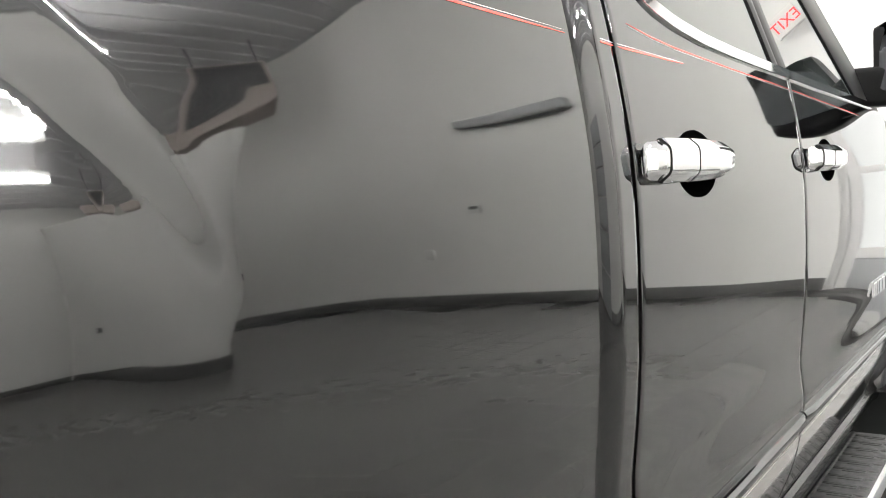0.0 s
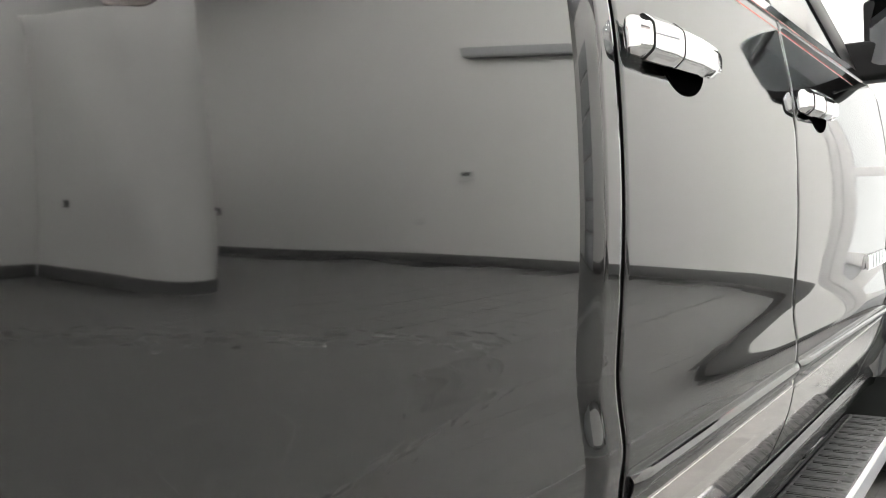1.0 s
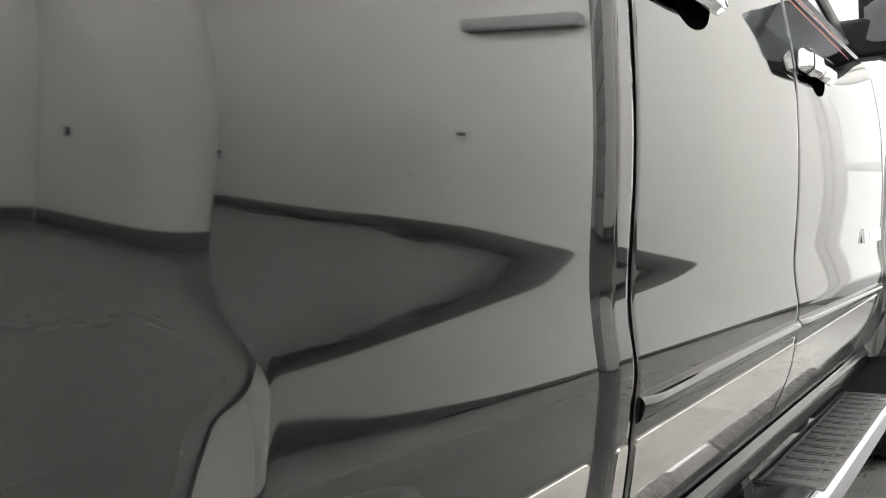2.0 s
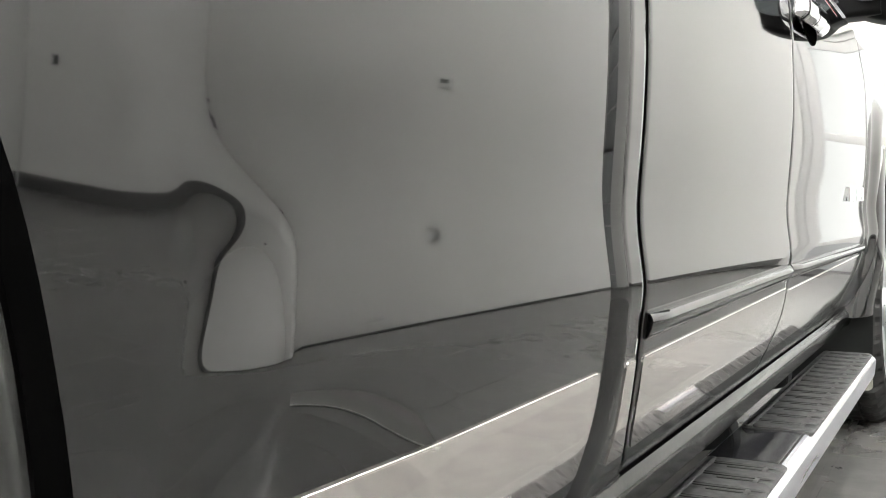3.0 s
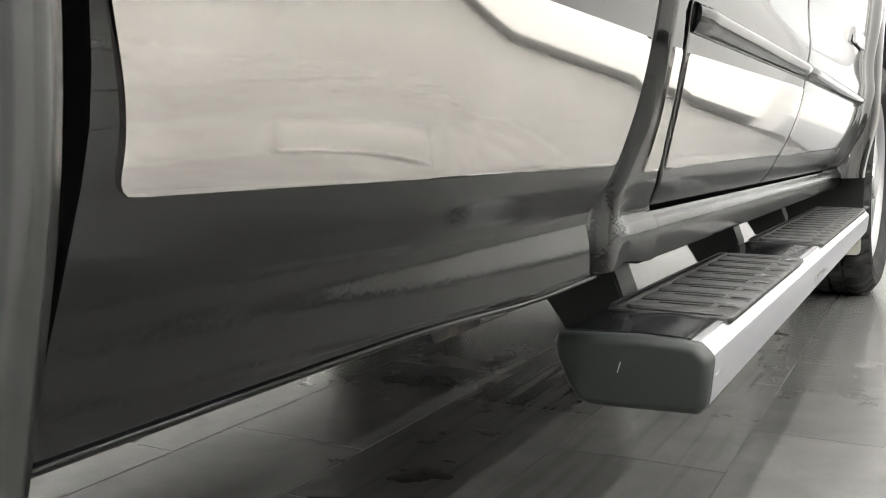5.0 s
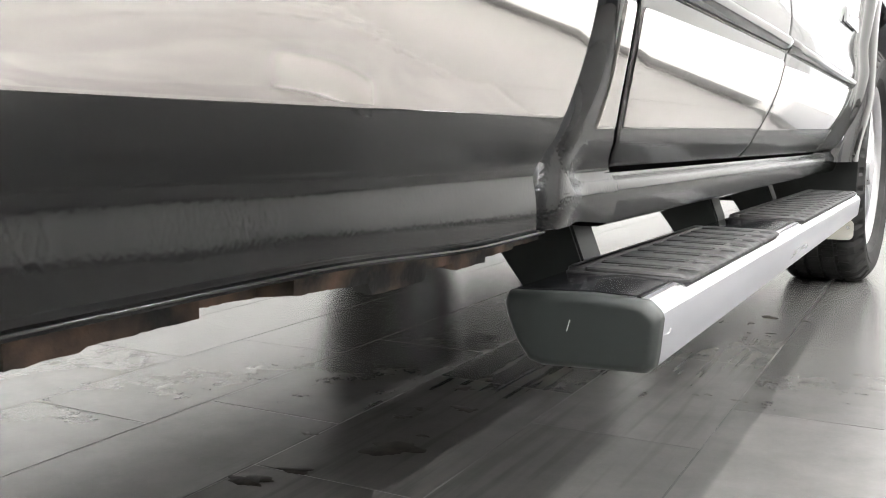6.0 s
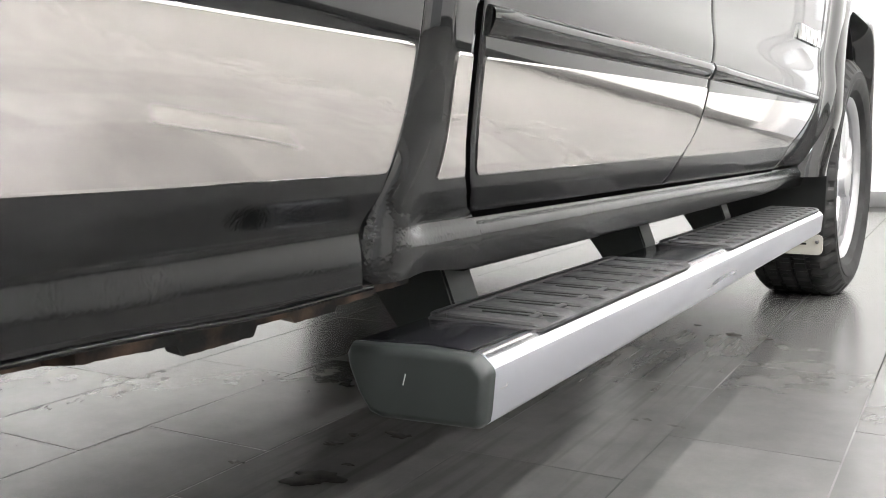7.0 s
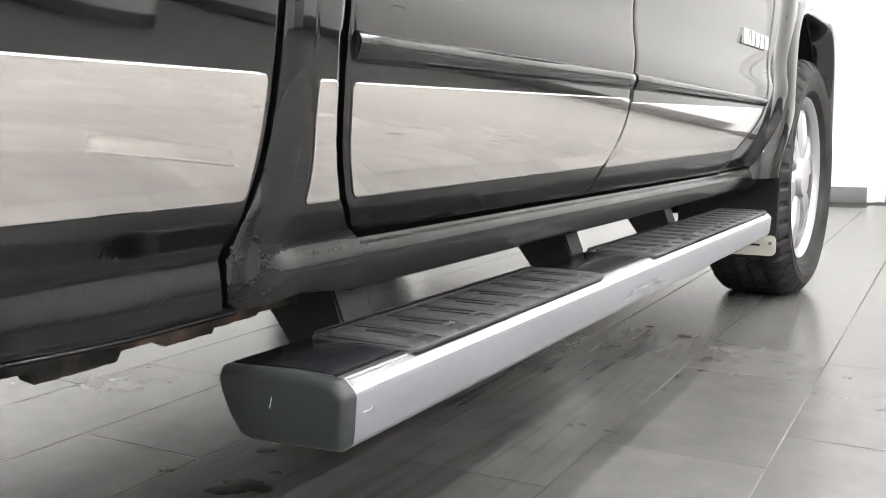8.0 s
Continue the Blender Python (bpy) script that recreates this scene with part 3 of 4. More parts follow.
for dz, wide, mat, label in ((0.0, 0.0021, PIN_RED, "thin red pinstripe"), (0.0030, 0.0006, PIN_WHITE, "hairline white pinstripe")):
    pinstripe([(-0.60, 1.244 + dz), (-0.318, 1.242 + dz), (-0.112, 1.239 + dz)], wide, mat, bed, label)
    pinstripe([(-0.044, 1.237 + dz), (-0.011, 1.236 + dz)], wide, mat, corner, label)
    pinstripe([(0.001, 1.236 + dz), (0.215, 1.2355 + dz * 0.3)], wide, mat, rear_door, label)
for dz, wide, mat, label in ((0.0, 0.0013, PIN_RED, "thin red pinstripe"), (-0.0024, 0.0004, PIN_WHITE, "hairline white pinstripe")):
    pinstripe([(0.042, 1.265 + dz), (0.11, 1.258 + dz), (0.193, 1.253 + dz), (0.437, 1.246 + dz), (0.707, 1.240 + dz), (0.795, 1.238 + dz)], wide, mat, rear_door, label)
    pinstripe([(0.806, 1.2375 + dz), (1.341, 1.222 + dz), (1.55, 1.216 + dz)], wide, mat, front_door, label)

# arch mouldings


def arch_band(yc, half, top, prof, mat, label, tail=0.0, foot=None):
    """A band round a squarish wheel opening; prof: (distance from the opening, distance from the flank)."""
    rings = []
    n = 96
    for i in range(n + 1):
        a = math.pi * i / n
        c, s = math.cos(a), math.sin(a)
        r = 1.0 / ((abs(c) ** 5 + abs(s) ** 5) ** 0.2)
        ring = []
        level = AXLE_Z + 0.06 + (top - AXLE_Z - 0.06) * r * s
        ease = curl = 0.0
        if foot is not None and c < 0:
            # towards its front foot the band draws back and thins out
            curl = float(np.interp(level, (0.45, 0.47, 0.50, 0.53, 0.56, 0.60), (-0.022, -0.017, -0.010, -0.004, -0.001, 0.0)))
            ease = foot * (1 - min(1.0, max(0.04, (level - 0.462) / 0.083)))
        for out, dx in prof:
            y = yc - (half + out * (1 - ease)) * r * c + curl
            z = AXLE_Z + 0.06 + (top - AXLE_Z - 0.06 + out) * r * s
            t = smooth_step(0.62, 0.45, z) if c > 0 else 0.0
            ring.append((-0.02 + dx - tail * t, y - tail * 1.6 * t, z - tail * t))
        rings.append(ring)
    return part("arch_moulding", shape_sweep(rings, caps=True), mat, truck, label, sharp=50)


arch_band(REAR_AXLE, 0.372, 0.89, ((0.0, -0.10), (0.0, 0.045), (0.006, 0.052), (0.014, 0.053), (0.024, 0.046), (0.028, 0.036), (0.028, -0.04)), FLARE, "satin black rear wheel arch moulding", foot=0.0)
arch_band(REAR_AXLE, 0.4005, 0.9182, ((0.0, -0.06), (0.0, 0.034), (0.004, 0.036), (0.012, 0.026), (0.030, 0.012), (0.050, -0.006), (0.054, -0.012), (0.054, -0.075)), DEEP_BLACK, "deep black flare edge of the wheel arch", foot=0.25)
arch_band(FRONT_AXLE, 0.43, 0.91, ((0.0, -0.10), (0.0, 0.04), (0.005, 0.047), (0.02, 0.05), (0.06, 0.043), (0.09, 0.028), (0.11, 0.0), (0.11, -0.04)), PAINT, "glossy black front wheel arch lip", 0.03)


def fender():
    bm = panel(lambda z: door_front_edge(z) + 0.005, lambda z: 2.22 - 0.10 * smooth_step(0.62, 0.46, z), 0.456, 1.22, 16, 100, joined="front")
    panel(2.22, 3.10, 0.92, 1.22, 30, 40, bm=bm, joined="rear front")
    panel(3.10, 3.50, 0.55, 1.22, 14, 60, bm=bm, joined="rear")
    return part("front_fender", bm, PAINT, truck, "glossy black front fender", sharp=50)


fender()


for nm, a, b, r in (("bed_floor", (-1.9, -2.28, 0.72), (-0.16, -0.12, 0.80), 0.01), ("far_bed_side", (-2.02, -2.28, 0.5), (-1.905, -0.1, 1.36), 0.02),
                    ("far_cab_side", (-2.02, -0.06, 0.5), (-1.905, 3.4, 1.28), 0.02), ("tailgate", (-1.9, -2.3, 0.55), (-0.12, -2.285, 1.34), 0.006),
                    ("bed_front_wall", (-1.9, -0.118, 0.55), (-0.12, -0.104, 1.34), 0.004), ("bonnet", (-1.9, 2.05, 0.95), (-0.2, 3.45, 1.2), 0.06),
                    ("roof", (-1.75, -0.04, 1.80), (-0.27, 1.45, 1.87), 0.03)):
    part(nm, shape_box(a, b, r, 3), PAINT, truck)
pan = shape_box((-1.9, -0.06, 0.47), (-0.16, 2.1, 0.52))
shape_box((-0.62, -2.2, 0.40), (-0.50, 3.3, 0.52), bm=pan)
shape_box((-1.5, -2.2, 0.40), (-1.38, 3.3, 0.52), bm=pan)
part("chassis", pan, BLACK, truck, "dark chassis frame and floor pan")


def flange(name, y0, y1, x, seed, low):
    """Rusty seam flange that hangs under the sill: folded tabs, some set back, with a worn lower edge."""
    rnd = random.Random(seed)
    rings = []
    n = 120
    drop, back, left = low, 0.0, 0
    for i in range(n + 1):
        y = y0 + (y1 - y0) * i / n
        if left == 0:
            left = rnd.randint(6, 16)
            drop, back = low + rnd.uniform(-0.005, 0.006), rnd.choice((0.0, 0.0, 0.028))
        left -= 1
        d = drop + rnd.uniform(-0.0005, 0.0005) + 0.8 * hem_lift(y)
        xo = x - back
        rings.append([(xo, y, 0.47), (xo + 0.006, y, 0.43), (xo + 0.005 + rnd.uniform(-0.001, 0.001), y, d), (xo - 0.012, y, d + 0.002), (xo - 0.04, y, 0.47)])
    return part(name, shape_sweep(rings), RUST, truck, "rusty underbody flange", sharp=30)


flange("underbody_flange", -0.56, 0.09, -0.150, 3, 0.393)
flange("underbody_flange", 0.06, 1.6, -0.19, 5, 0.405)
for y, w in ((0.46, 0.08), (0.68, 0.06)):
    part("body_mount", shape_box((-0.32, y, 0.392), (-0.21, y + w, 0.47), 0.02, 3), BLACK, truck)

# Air dam, suspension and gearbox pan: unseen, added to darken floor reflections.
dam = shape_box((-1.93, 3.40, 0.25), (-0.08, 3.43, 0.56), 0.01)
part("air_dam", dam, PLASTIC, truck, "unseen black plastic air dam, added to block light under the truck")
axle = shape_box((-1.62, 2.56, 0.26), (-0.36, 2.74, 0.44), 0.04, 3)
part("front_suspension", axle, BLACK, truck, "unseen dark front suspension and axle housing, added to block light")
gear = shape_box((-1.28, 0.9, 0.27), (-0.72, 2.3, 0.47), 0.05, 3)
part("gearbox_pan", gear, BLACK, truck, "unseen dark gearbox and engine pan, added to block light")
rear_axle = bmesh.new()
bmesh.ops.create_cone(rear_axle, cap_ends=True, segments=20, radius1=0.05, radius2=0.05, depth=1.5, matrix=Matrix.Translation((-1.0, REAR_AXLE, AXLE_Z)) @ Matrix.Rotation(radians(90), 4, "Y"))
part("rear_axle", rear_axle, BLACK, truck, "dark rear axle tube")

# glasshouse


def glass_x(z):
    return -0.036 - (z - BELT) * 0.36


def sheet(ys, zs0, zs1, thick=0.004, off=0.0):
    """A glass pane: ys along the car, its lower and upper heights at each."""
    bm = bmesh.new()
    outer, inner = [], []
    n = 8
    for y, a, b in zip(ys, zs0, zs1):
        outer.append([bm.verts.new((glass_x(a + (b - a) * k / n) + off, y, a + (b - a) * k / n)) for k in range(n + 1)])
    for ra, rb in zip(outer, outer[1:]):
        for k in range(n):
            bm.faces.new((ra[k], rb[k], rb[k + 1], ra[k + 1]))
    made = bmesh.ops.extrude_face_region(bm, geom=list(bm.faces))["geom"]
    for v in made:
        if isinstance(v, bmesh.types.BMVert):
            v.co.x -= thick
    return bm


ry = np.linspace(0.10, 0.80, 15)
fy = np.linspace(0.90, 1.62, 15)
part("window_pane", sheet(ry, [belt(y) + 0.012 for y in ry], [1.76] * 15), GLASS, rear_door, "tinted window glass", sharp=60)
part("window_pane", sheet(fy, [belt(y) + 0.012 for y in fy], [1.76 - 0.55 * smooth_step(1.25, 1.75, y) for y in fy]), GLASS, front_door, "tinted window glass", sharp=60)


def strip_along(points, wide, thick, mat, name, parent, label=""):
    """A narrow bar through places; wide in z, thick in x."""
    rings = [[(x + thick, y, z - wide * 0.3), (x + thick, y, z + wide * 0.3), (x, y, z + wide * 0.5), (x - 0.006, y, z + wide * 0.5), (x - 0.006, y, z - wide * 0.5), (x, y, z - wide * 0.5)] for x, y, z in points]
    return part(name, shape_sweep(rings), mat, parent, label, sharp=40)


for door, y0, y1 in ((rear_door, 0.045, 0.795), (front_door, 0.806, 1.74)):
    pts = []
    for i in range(31):
        y = y0 + (y1 - y0) * i / 30
        pts.append((side(y, belt(y) - 0.004) - 0.006, y, belt(y) + 0.004))
    strip_along(pts, 0.024, 0.010, CHROME, "belt_trim", door, "chrome trim under the window")

def pillar(y0, y1, y2, y3, parent, mat=SATIN, z0=1.24, z1=1.80):
    n = 10
    rings = []
    for i in range(n + 1):
        z = z0 + (z1 - z0) * i / n
        s = i / n
        a, b, x = y0 + (y2 - y0) * s, y1 + (y3 - y1) * s, glass_x(z)
        rings.append([(x + 0.003, a, z), (x + 0.006, a + 0.01, z), (x + 0.006, b - 0.01, z), (x + 0.003, b, z), (x - 0.08, b, z), (x - 0.08, a, z)])
    return part("pillar", shape_sweep(rings), mat, parent, sharp=40)


pillar(0.80, 0.835, 0.79, 0.83, rear_door, TRIM)
pillar(0.842, 0.90, 0.835, 0.88, front_door, TRIM)
pillar(0.0, 0.10, 0.02, 0.12, rear_door, PAINT, 1.31)
pillar(1.66, 1.95, 1.05, 1.25, front_door, TRIM, 1.235)
pillar(-0.045, -0.004, -0.02, 0.01, corner, PAINT, 1.34)
for a, b in (((-0.28, -0.03, 1.74), (-0.2, 1.45, 1.84)),):
    part("roof_rail", shape_box(a, b, 0.02), PAINT, truck)
front_glass = shape_sweep([[(x, y, z) for y, z in ((1.40, 1.815), (2.02, 1.215), (2.028, 1.222), (1.408, 1.822))] for x in (-1.72, -0.30)])
part("windscreen", front_glass, GLASS, truck, "tinted windscreen")
back = shape_sweep([[(x, y, z) for y, z in ((-0.05, 0.55), (-0.05, 1.36), (-0.02, 1.84), (-0.005, 1.84), (-0.03, 1.36), (-0.03, 0.55))] for x in (-1.80, -0.20)])
part("cab_back", back, PAINT, truck, "glossy black cab rear wall")
part("rear_window", shape_sweep([[(x, y, z) for y, z in ((-0.058, 1.38), (-0.035, 1.74), (-0.030, 1.74), (-0.052, 1.38))] for x in (-1.6, -0.42)]), GLASS, truck, "tinted rear window")
interior = shape_box((-1.85, 0.0, 0.55), (-0.25, 1.9, 1.22), 0.03)
shape_box((-0.75, 0.35, 1.0), (-0.3, 0.5, 1.62), 0.05, bm=interior)
shape_box((-0.75, 1.0, 1.0), (-0.3, 1.12, 1.62), 0.05, bm=interior)
part("cabin_trim", interior, BLACK, truck, "dark cabin interior")


def door_handle(y, door):
    """Chrome pull handle over a black dome that paints the cup's shade; its skin stands about three centimetres off the
    door.
    """
    zc = 1.1165
    # No cup is cut in: a flat black dome paints its shade.
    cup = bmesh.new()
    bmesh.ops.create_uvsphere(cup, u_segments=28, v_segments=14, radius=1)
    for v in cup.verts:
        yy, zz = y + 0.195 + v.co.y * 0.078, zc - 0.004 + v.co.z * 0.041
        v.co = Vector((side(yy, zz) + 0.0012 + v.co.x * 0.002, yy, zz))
    part("handle_cup_shade", cup, DEEP_BLACK, door, "black dome painting the shade of the recess behind the handle")
    length = 0.296

    def ring(s, grow=0.0):
        yy = y + length * s
        out = float(np.interp(s, [0, 0.012, 0.078, 0.082, 0.3, 0.6, 0.8, 0.93, 0.985, 1], [0.010, 0.020, 0.025, 0.0275, 0.032, 0.0335, 0.031, 0.0245, 0.016, 0.009])) + grow
        h = float(np.interp(s, [0, 0.012, 0.078, 0.082, 0.12, 0.45, 0.70, 0.85, 0.93, 0.97, 0.99, 1], [0.0165, 0.0200, 0.0212, 0.0232, 0.0243, 0.0243, 0.0228, 0.0205, 0.0178, 0.0148, 0.0110, 0.0065])) + grow
        deep = min(0.022, out - 0.003)
        base = side(yy, zc)
        return [(base + out - d * deep, yy, zc + k * h) for d, k in
                ((1, -0.6), (0.80, -0.90), (0.66, -1.0), (0.52, -0.99), (0.20, -0.74), (0.11, -0.66), (0.05, -0.57), (0.0, -0.42), (-0.02, 0.0), (0.0, 0.42), (0.05, 0.57), (0.11, 0.66), (0.20, 0.74), (0.52, 0.99), (0.66, 1.0), (0.80, 0.90), (1, 0.6))]

    bar = part("door_handle", shape_sweep([ring(i / 80) for i in range(81)]), CHROME, door, "chrome pull handle", sharp=30)
    for s in (0.80,):
        yy = y + length * s
        part("handle_foot", shape_box((side(yy, zc) - 0.002, yy, zc - 0.014), (side(yy, zc) + 0.012, yy + 0.035, zc + 0.014), 0.004), CHROME, bar)
    for s, gap in ((0.079, 0.003), (0.352, 0.007)):
        part("handle_joint", shape_sweep([ring(s, 0.0004), ring(s + gap, 0.0004)]), BLACK, bar)


door_handle(0.006, rear_door)
door_handle(0.826, front_door)

# badge on the front door, as plain blocks


along = 1.608
for broad in (0.047, 0.018, 0.044, 0.050, 0.050, 0.054):
    block = shape_sweep([[(side(along, 0.79) + d, along + a + lean, 0.766 + h) for a, h, lean in ((0.0, 0.0, 0.0), (broad, 0.0, 0.0), (broad, 0.036, 0.003), (0.0, 0.036, 0.003))] for d in (0.0, 0.007)])
    bmesh.ops.bevel(block, geom=list(block.edges), offset=0.0014, segments=2, affect="EDGES")
    part("badge_block", block, CHROME, front_door, "chrome badge block", sharp=30)
    along += broad + 0.008


def side_mirror():
    rings = []
    for i in range(13):
        s = i / 12
        k = math.sin(math.pi * (0.14 + 0.72 * s)) ** 0.4
        x = -0.022 + 0.265 * s
        rings.append([(x, 1.87 + 0.15 * p[0] * (1 - 0.2 * s), 1.366 - 0.012 * s + p[1] * 0.136 * k) for p in round_rect(-0.5, -0.95, 0.5, 0.95, 0.22)])
    head = part("side_mirror", shape_sweep(rings), TRIM, truck, "black folding side mirror", sharp=40)
    glass = shape_sweep([[(-0.008 + (x + 0.5) * 0.235, 1.756 - 0.004 * k + 0.010 * z - 0.085 * x, 1.378 + z * 0.098) for x, z in round_rect(-0.5, -0.98, 0.5, 0.98, 0.22)] for k in (0, 1)])
    part("mirror_glass", glass, MIRROR, head, "mirror glass")
    arm = shape_sweep([[(x, 1.84 + 0.055 * py, 1.302 + pz * 0.052) for py, pz in round_rect(-1, -1, 1, 1, 0.3)] for x in (-0.15, -0.06, -0.01, 0.06)])
    part("mirror_arm", arm, TRIM, head)
    return head


side_mirror()


def wheel(x, y, turn, flip=1):
    """Cast wheel with six split spokes and a road tyre. Its axle lies along x."""
    r_out, r_rim, w = 0.395, 0.262, 0.27
    hub = bmesh.new()
    prof = [(-0.20, r_rim - 0.012), (-0.03, r_rim - 0.022), (-0.018, r_rim - 0.012), (-0.012, r_rim + 0.006), (-0.022, r_rim + 0.012), (-0.20, r_rim + 0.004)]
    n = 64
    shape_sweep([[(px, pr * math.cos(2 * math.pi * i / n), pr * math.sin(2 * math.pi * i / n)) for px, pr in prof] for i in range(n + 1)], caps=False, bm=hub)
    rim = part("wheel", hub, ALLOY, truck, "silver alloy wheel with split spokes")
    rim.matrix_local = pose(x, y, AXLE_Z, 0, 0, turn) @ Matrix.Diagonal((flip, 1, 1, 1))
    for k in range(6):
        for d in (-0.16, 0.16):
            a = 2 * math.pi * k / 6 + 0.3
            rings = []
            for i in range(9):
                s = i / 8
                rad = 0.05 + (r_rim - 0.065) * s
                ang = a + d * (0.55 + 0.75 * s)
                wd = 0.021 + 0.011 * s
                dx = -0.028 + 0.012 * math.sin(math.pi * s) - 0.012 * s
                cy, cz, ty, tz = rad * math.cos(ang), rad * math.sin(ang), -math.sin(ang), math.cos(ang)
                rings.append([(dx + ox, cy + ty * ow * wd, cz + tz * ow * wd) for ox, ow in ((0.0, -0.6), (0.0, 0.6), (-0.012, 1.0), (-0.04, 0.9), (-0.04, -0.9), (-0.012, -1.0))])
            part("spoke", shape_sweep(rings), ALLOY, rim, sharp=40)
    cap = bmesh.new()
    bmesh.ops.create_cone(cap, cap_ends=True, segments=32, radius1=0.075, radius2=0.062, depth=0.035, matrix=Matrix.Translation((-0.026, 0, 0)) @ Matrix.Rotation(radians(90), 4, "Y"))
    part("hub_cap", cap, ALLOY, rim, sharp=30)
    for k in range(6):
        a = 2 * math.pi * (k + 0.5) / 6 + 0.3
        nut = bmesh.new()
        bmesh.ops.create_cone(nut, cap_ends=True, segments=6, radius1=0.012, radius2=0.010, depth=0.02, matrix=Matrix.Translation((-0.022, 0.055 * math.cos(a), 0.055 * math.sin(a))) @ Matrix.Rotation(radians(90), 4, "Y"))
        part("lug_nut", nut, CHROME, rim)
    disc = bmesh.new()
    bmesh.ops.create_cone(disc, cap_ends=True, segments=48, radius1=0.18, radius2=0.18, depth=0.03, matrix=Matrix.Translation((-0.12, 0, 0)) @ Matrix.Rotation(radians(90), 4, "Y"))
    part("brake_disc", disc, DARK, rim)
    prof = [(-0.02, r_rim + 0.006), (0.004, r_rim + 0.03), (0.014, r_rim + 0.06), (0.0145, r_rim + 0.066), (0.0125, r_rim + 0.068), (0.013, r_rim + 0.086), (0.0148, r_rim + 0.088), (0.012, r_rim + 0.093), (0.0, r_out - 0.022), (-0.012, r_out - 0.008), (-0.03, r_out - 0.001)]
    grooves = (-0.068, -0.115, -0.162, -0.205)
    for g in grooves:
        prof += [(g + 0.007, r_out), (g + 0.005, r_out - 0.009), (g - 0.005, r_out - 0.009), (g - 0.007, r_out)]
    prof += [(-0.23, r_out - 0.002), (-0.25, r_out - 0.02), (-0.262, r_rim + 0.06), (-0.24, r_rim + 0.006)]
    tyre = bmesh.new()
    n = 240
    rings = []
    for i in range(n):
        a = 2 * math.pi * i / n
        ring = []
        for px, pr in prof:
            cut = 0.013 if (i % 6 < 2 and pr > r_out - 0.025 and (px > -0.062 or px < -0.21)) else 0.006 if (i % 6 in (2, 4) and pr > r_out - 0.012 and px < -0.05) else 0.0
            ring.append((px, (pr - cut) * math.cos(a), (pr - cut) * math.sin(a)))
        rings.append(ring)
    rings.append(rings[0])
    shape_sweep(rings, closed=False, caps=False, bm=tyre)
    bmesh.ops.remove_doubles(tyre, verts=tyre.verts, dist=1e-5)
    for v in tyre.verts:
        if v.co.z < -(AXLE_Z - 0.001):
            v.co.z = -(AXLE_Z - 0.001)
    part("tyre", tyre, TYRE, rim, "black road tyre with ribbed tread", sharp=24)
    return rim


wheel(0.012, FRONT_AXLE, -3)
wheel(0.0, REAR_AXLE, 0)
wheel(-2.0, FRONT_AXLE, -3, -1)
wheel(-2.0, REAR_AXLE, 0, -1)

# wheel houses
for yc in (FRONT_AXLE, REAR_AXLE):
    rings = []
    for i in range(21):
        a = math.pi * i / 20
        reach, edge = (0.45, -0.03) if yc > 0 else (0.372, -0.10)
        rings.append([(x, yc - reach * math.cos(a), AXLE_Z + 0.02 + 0.52 * math.sin(a)) for x in (edge, -0.45)])
    bm = shape_sweep(rings, closed=False)
    made = bmesh.ops.extrude_face_region(bm, geom=list(bm.faces))["geom"]
    for v in made:
        if isinstance(v, bmesh.types.BMVert):
            v.co += Vector((0, (v.co.y - yc) * 0.02, 0.01))
    part("wheel_house", bm, BLACK, truck, "black wheel arch liner")


def mud_flap():
    rings = []
    for i in range(13):
        s = i / 12
        z = 0.20 + 0.42 * s
        y = 2.20 - 0.02 * s
        x1 = 0.0 - 0.01 * (1 - s) ** 2
        x0 = -0.30
        rings.append([(x0, y, z), (x1, y, z), (x1 + 0.004, y + 0.004, z), (x1, y + 0.010, z), (x0, y + 0.010, z)])
    flap = part("mud_flap", shape_sweep(rings), PLASTIC, truck, "black moulded mud flap behind the front wheel", sharp=40)
    weight = shape_sweep([[(x, y, z) for x, z in round_rect(-0.17, 0.185, -0.005, 0.245, 0.015)] for y in (2.185, 2.192)])
    tag = part("flap_weight", weight, CLEARPLATE, flap, "pale slotted plate with a bolt")
    part("slot", shape_box((-0.10, 2.183, 0.214), (-0.05, 2.1855, 0.220)), BLACK, tag)
    bolt = bmesh.new()
    bmesh.ops.create_cone(bolt, cap_ends=True, segments=12, radius1=0.007, radius2=0.005, depth=0.008, matrix=Matrix.Translation((-0.02, 2.182, 0.224)) @ Matrix.Rotation(radians(90), 4, "X"))
    part("bolt", bolt, CHROME, tag)


mud_flap()

# ---- running board ----
STEP_Z, STEP_Y0, STEP_Y1 = 0.371, -0.066, 1.875
RAKE = -0.014


def step_z(y, z):
    return z + RAKE * (y - STEP_Y0)


def step_block(outline, levels):
    """A moulded block on the step: its outline drawn in and raised level by level."""
    return shape_sweep([[(x, y, step_z(y, 0.371 + top)) for x, y in outline(d)] for d, top in levels])


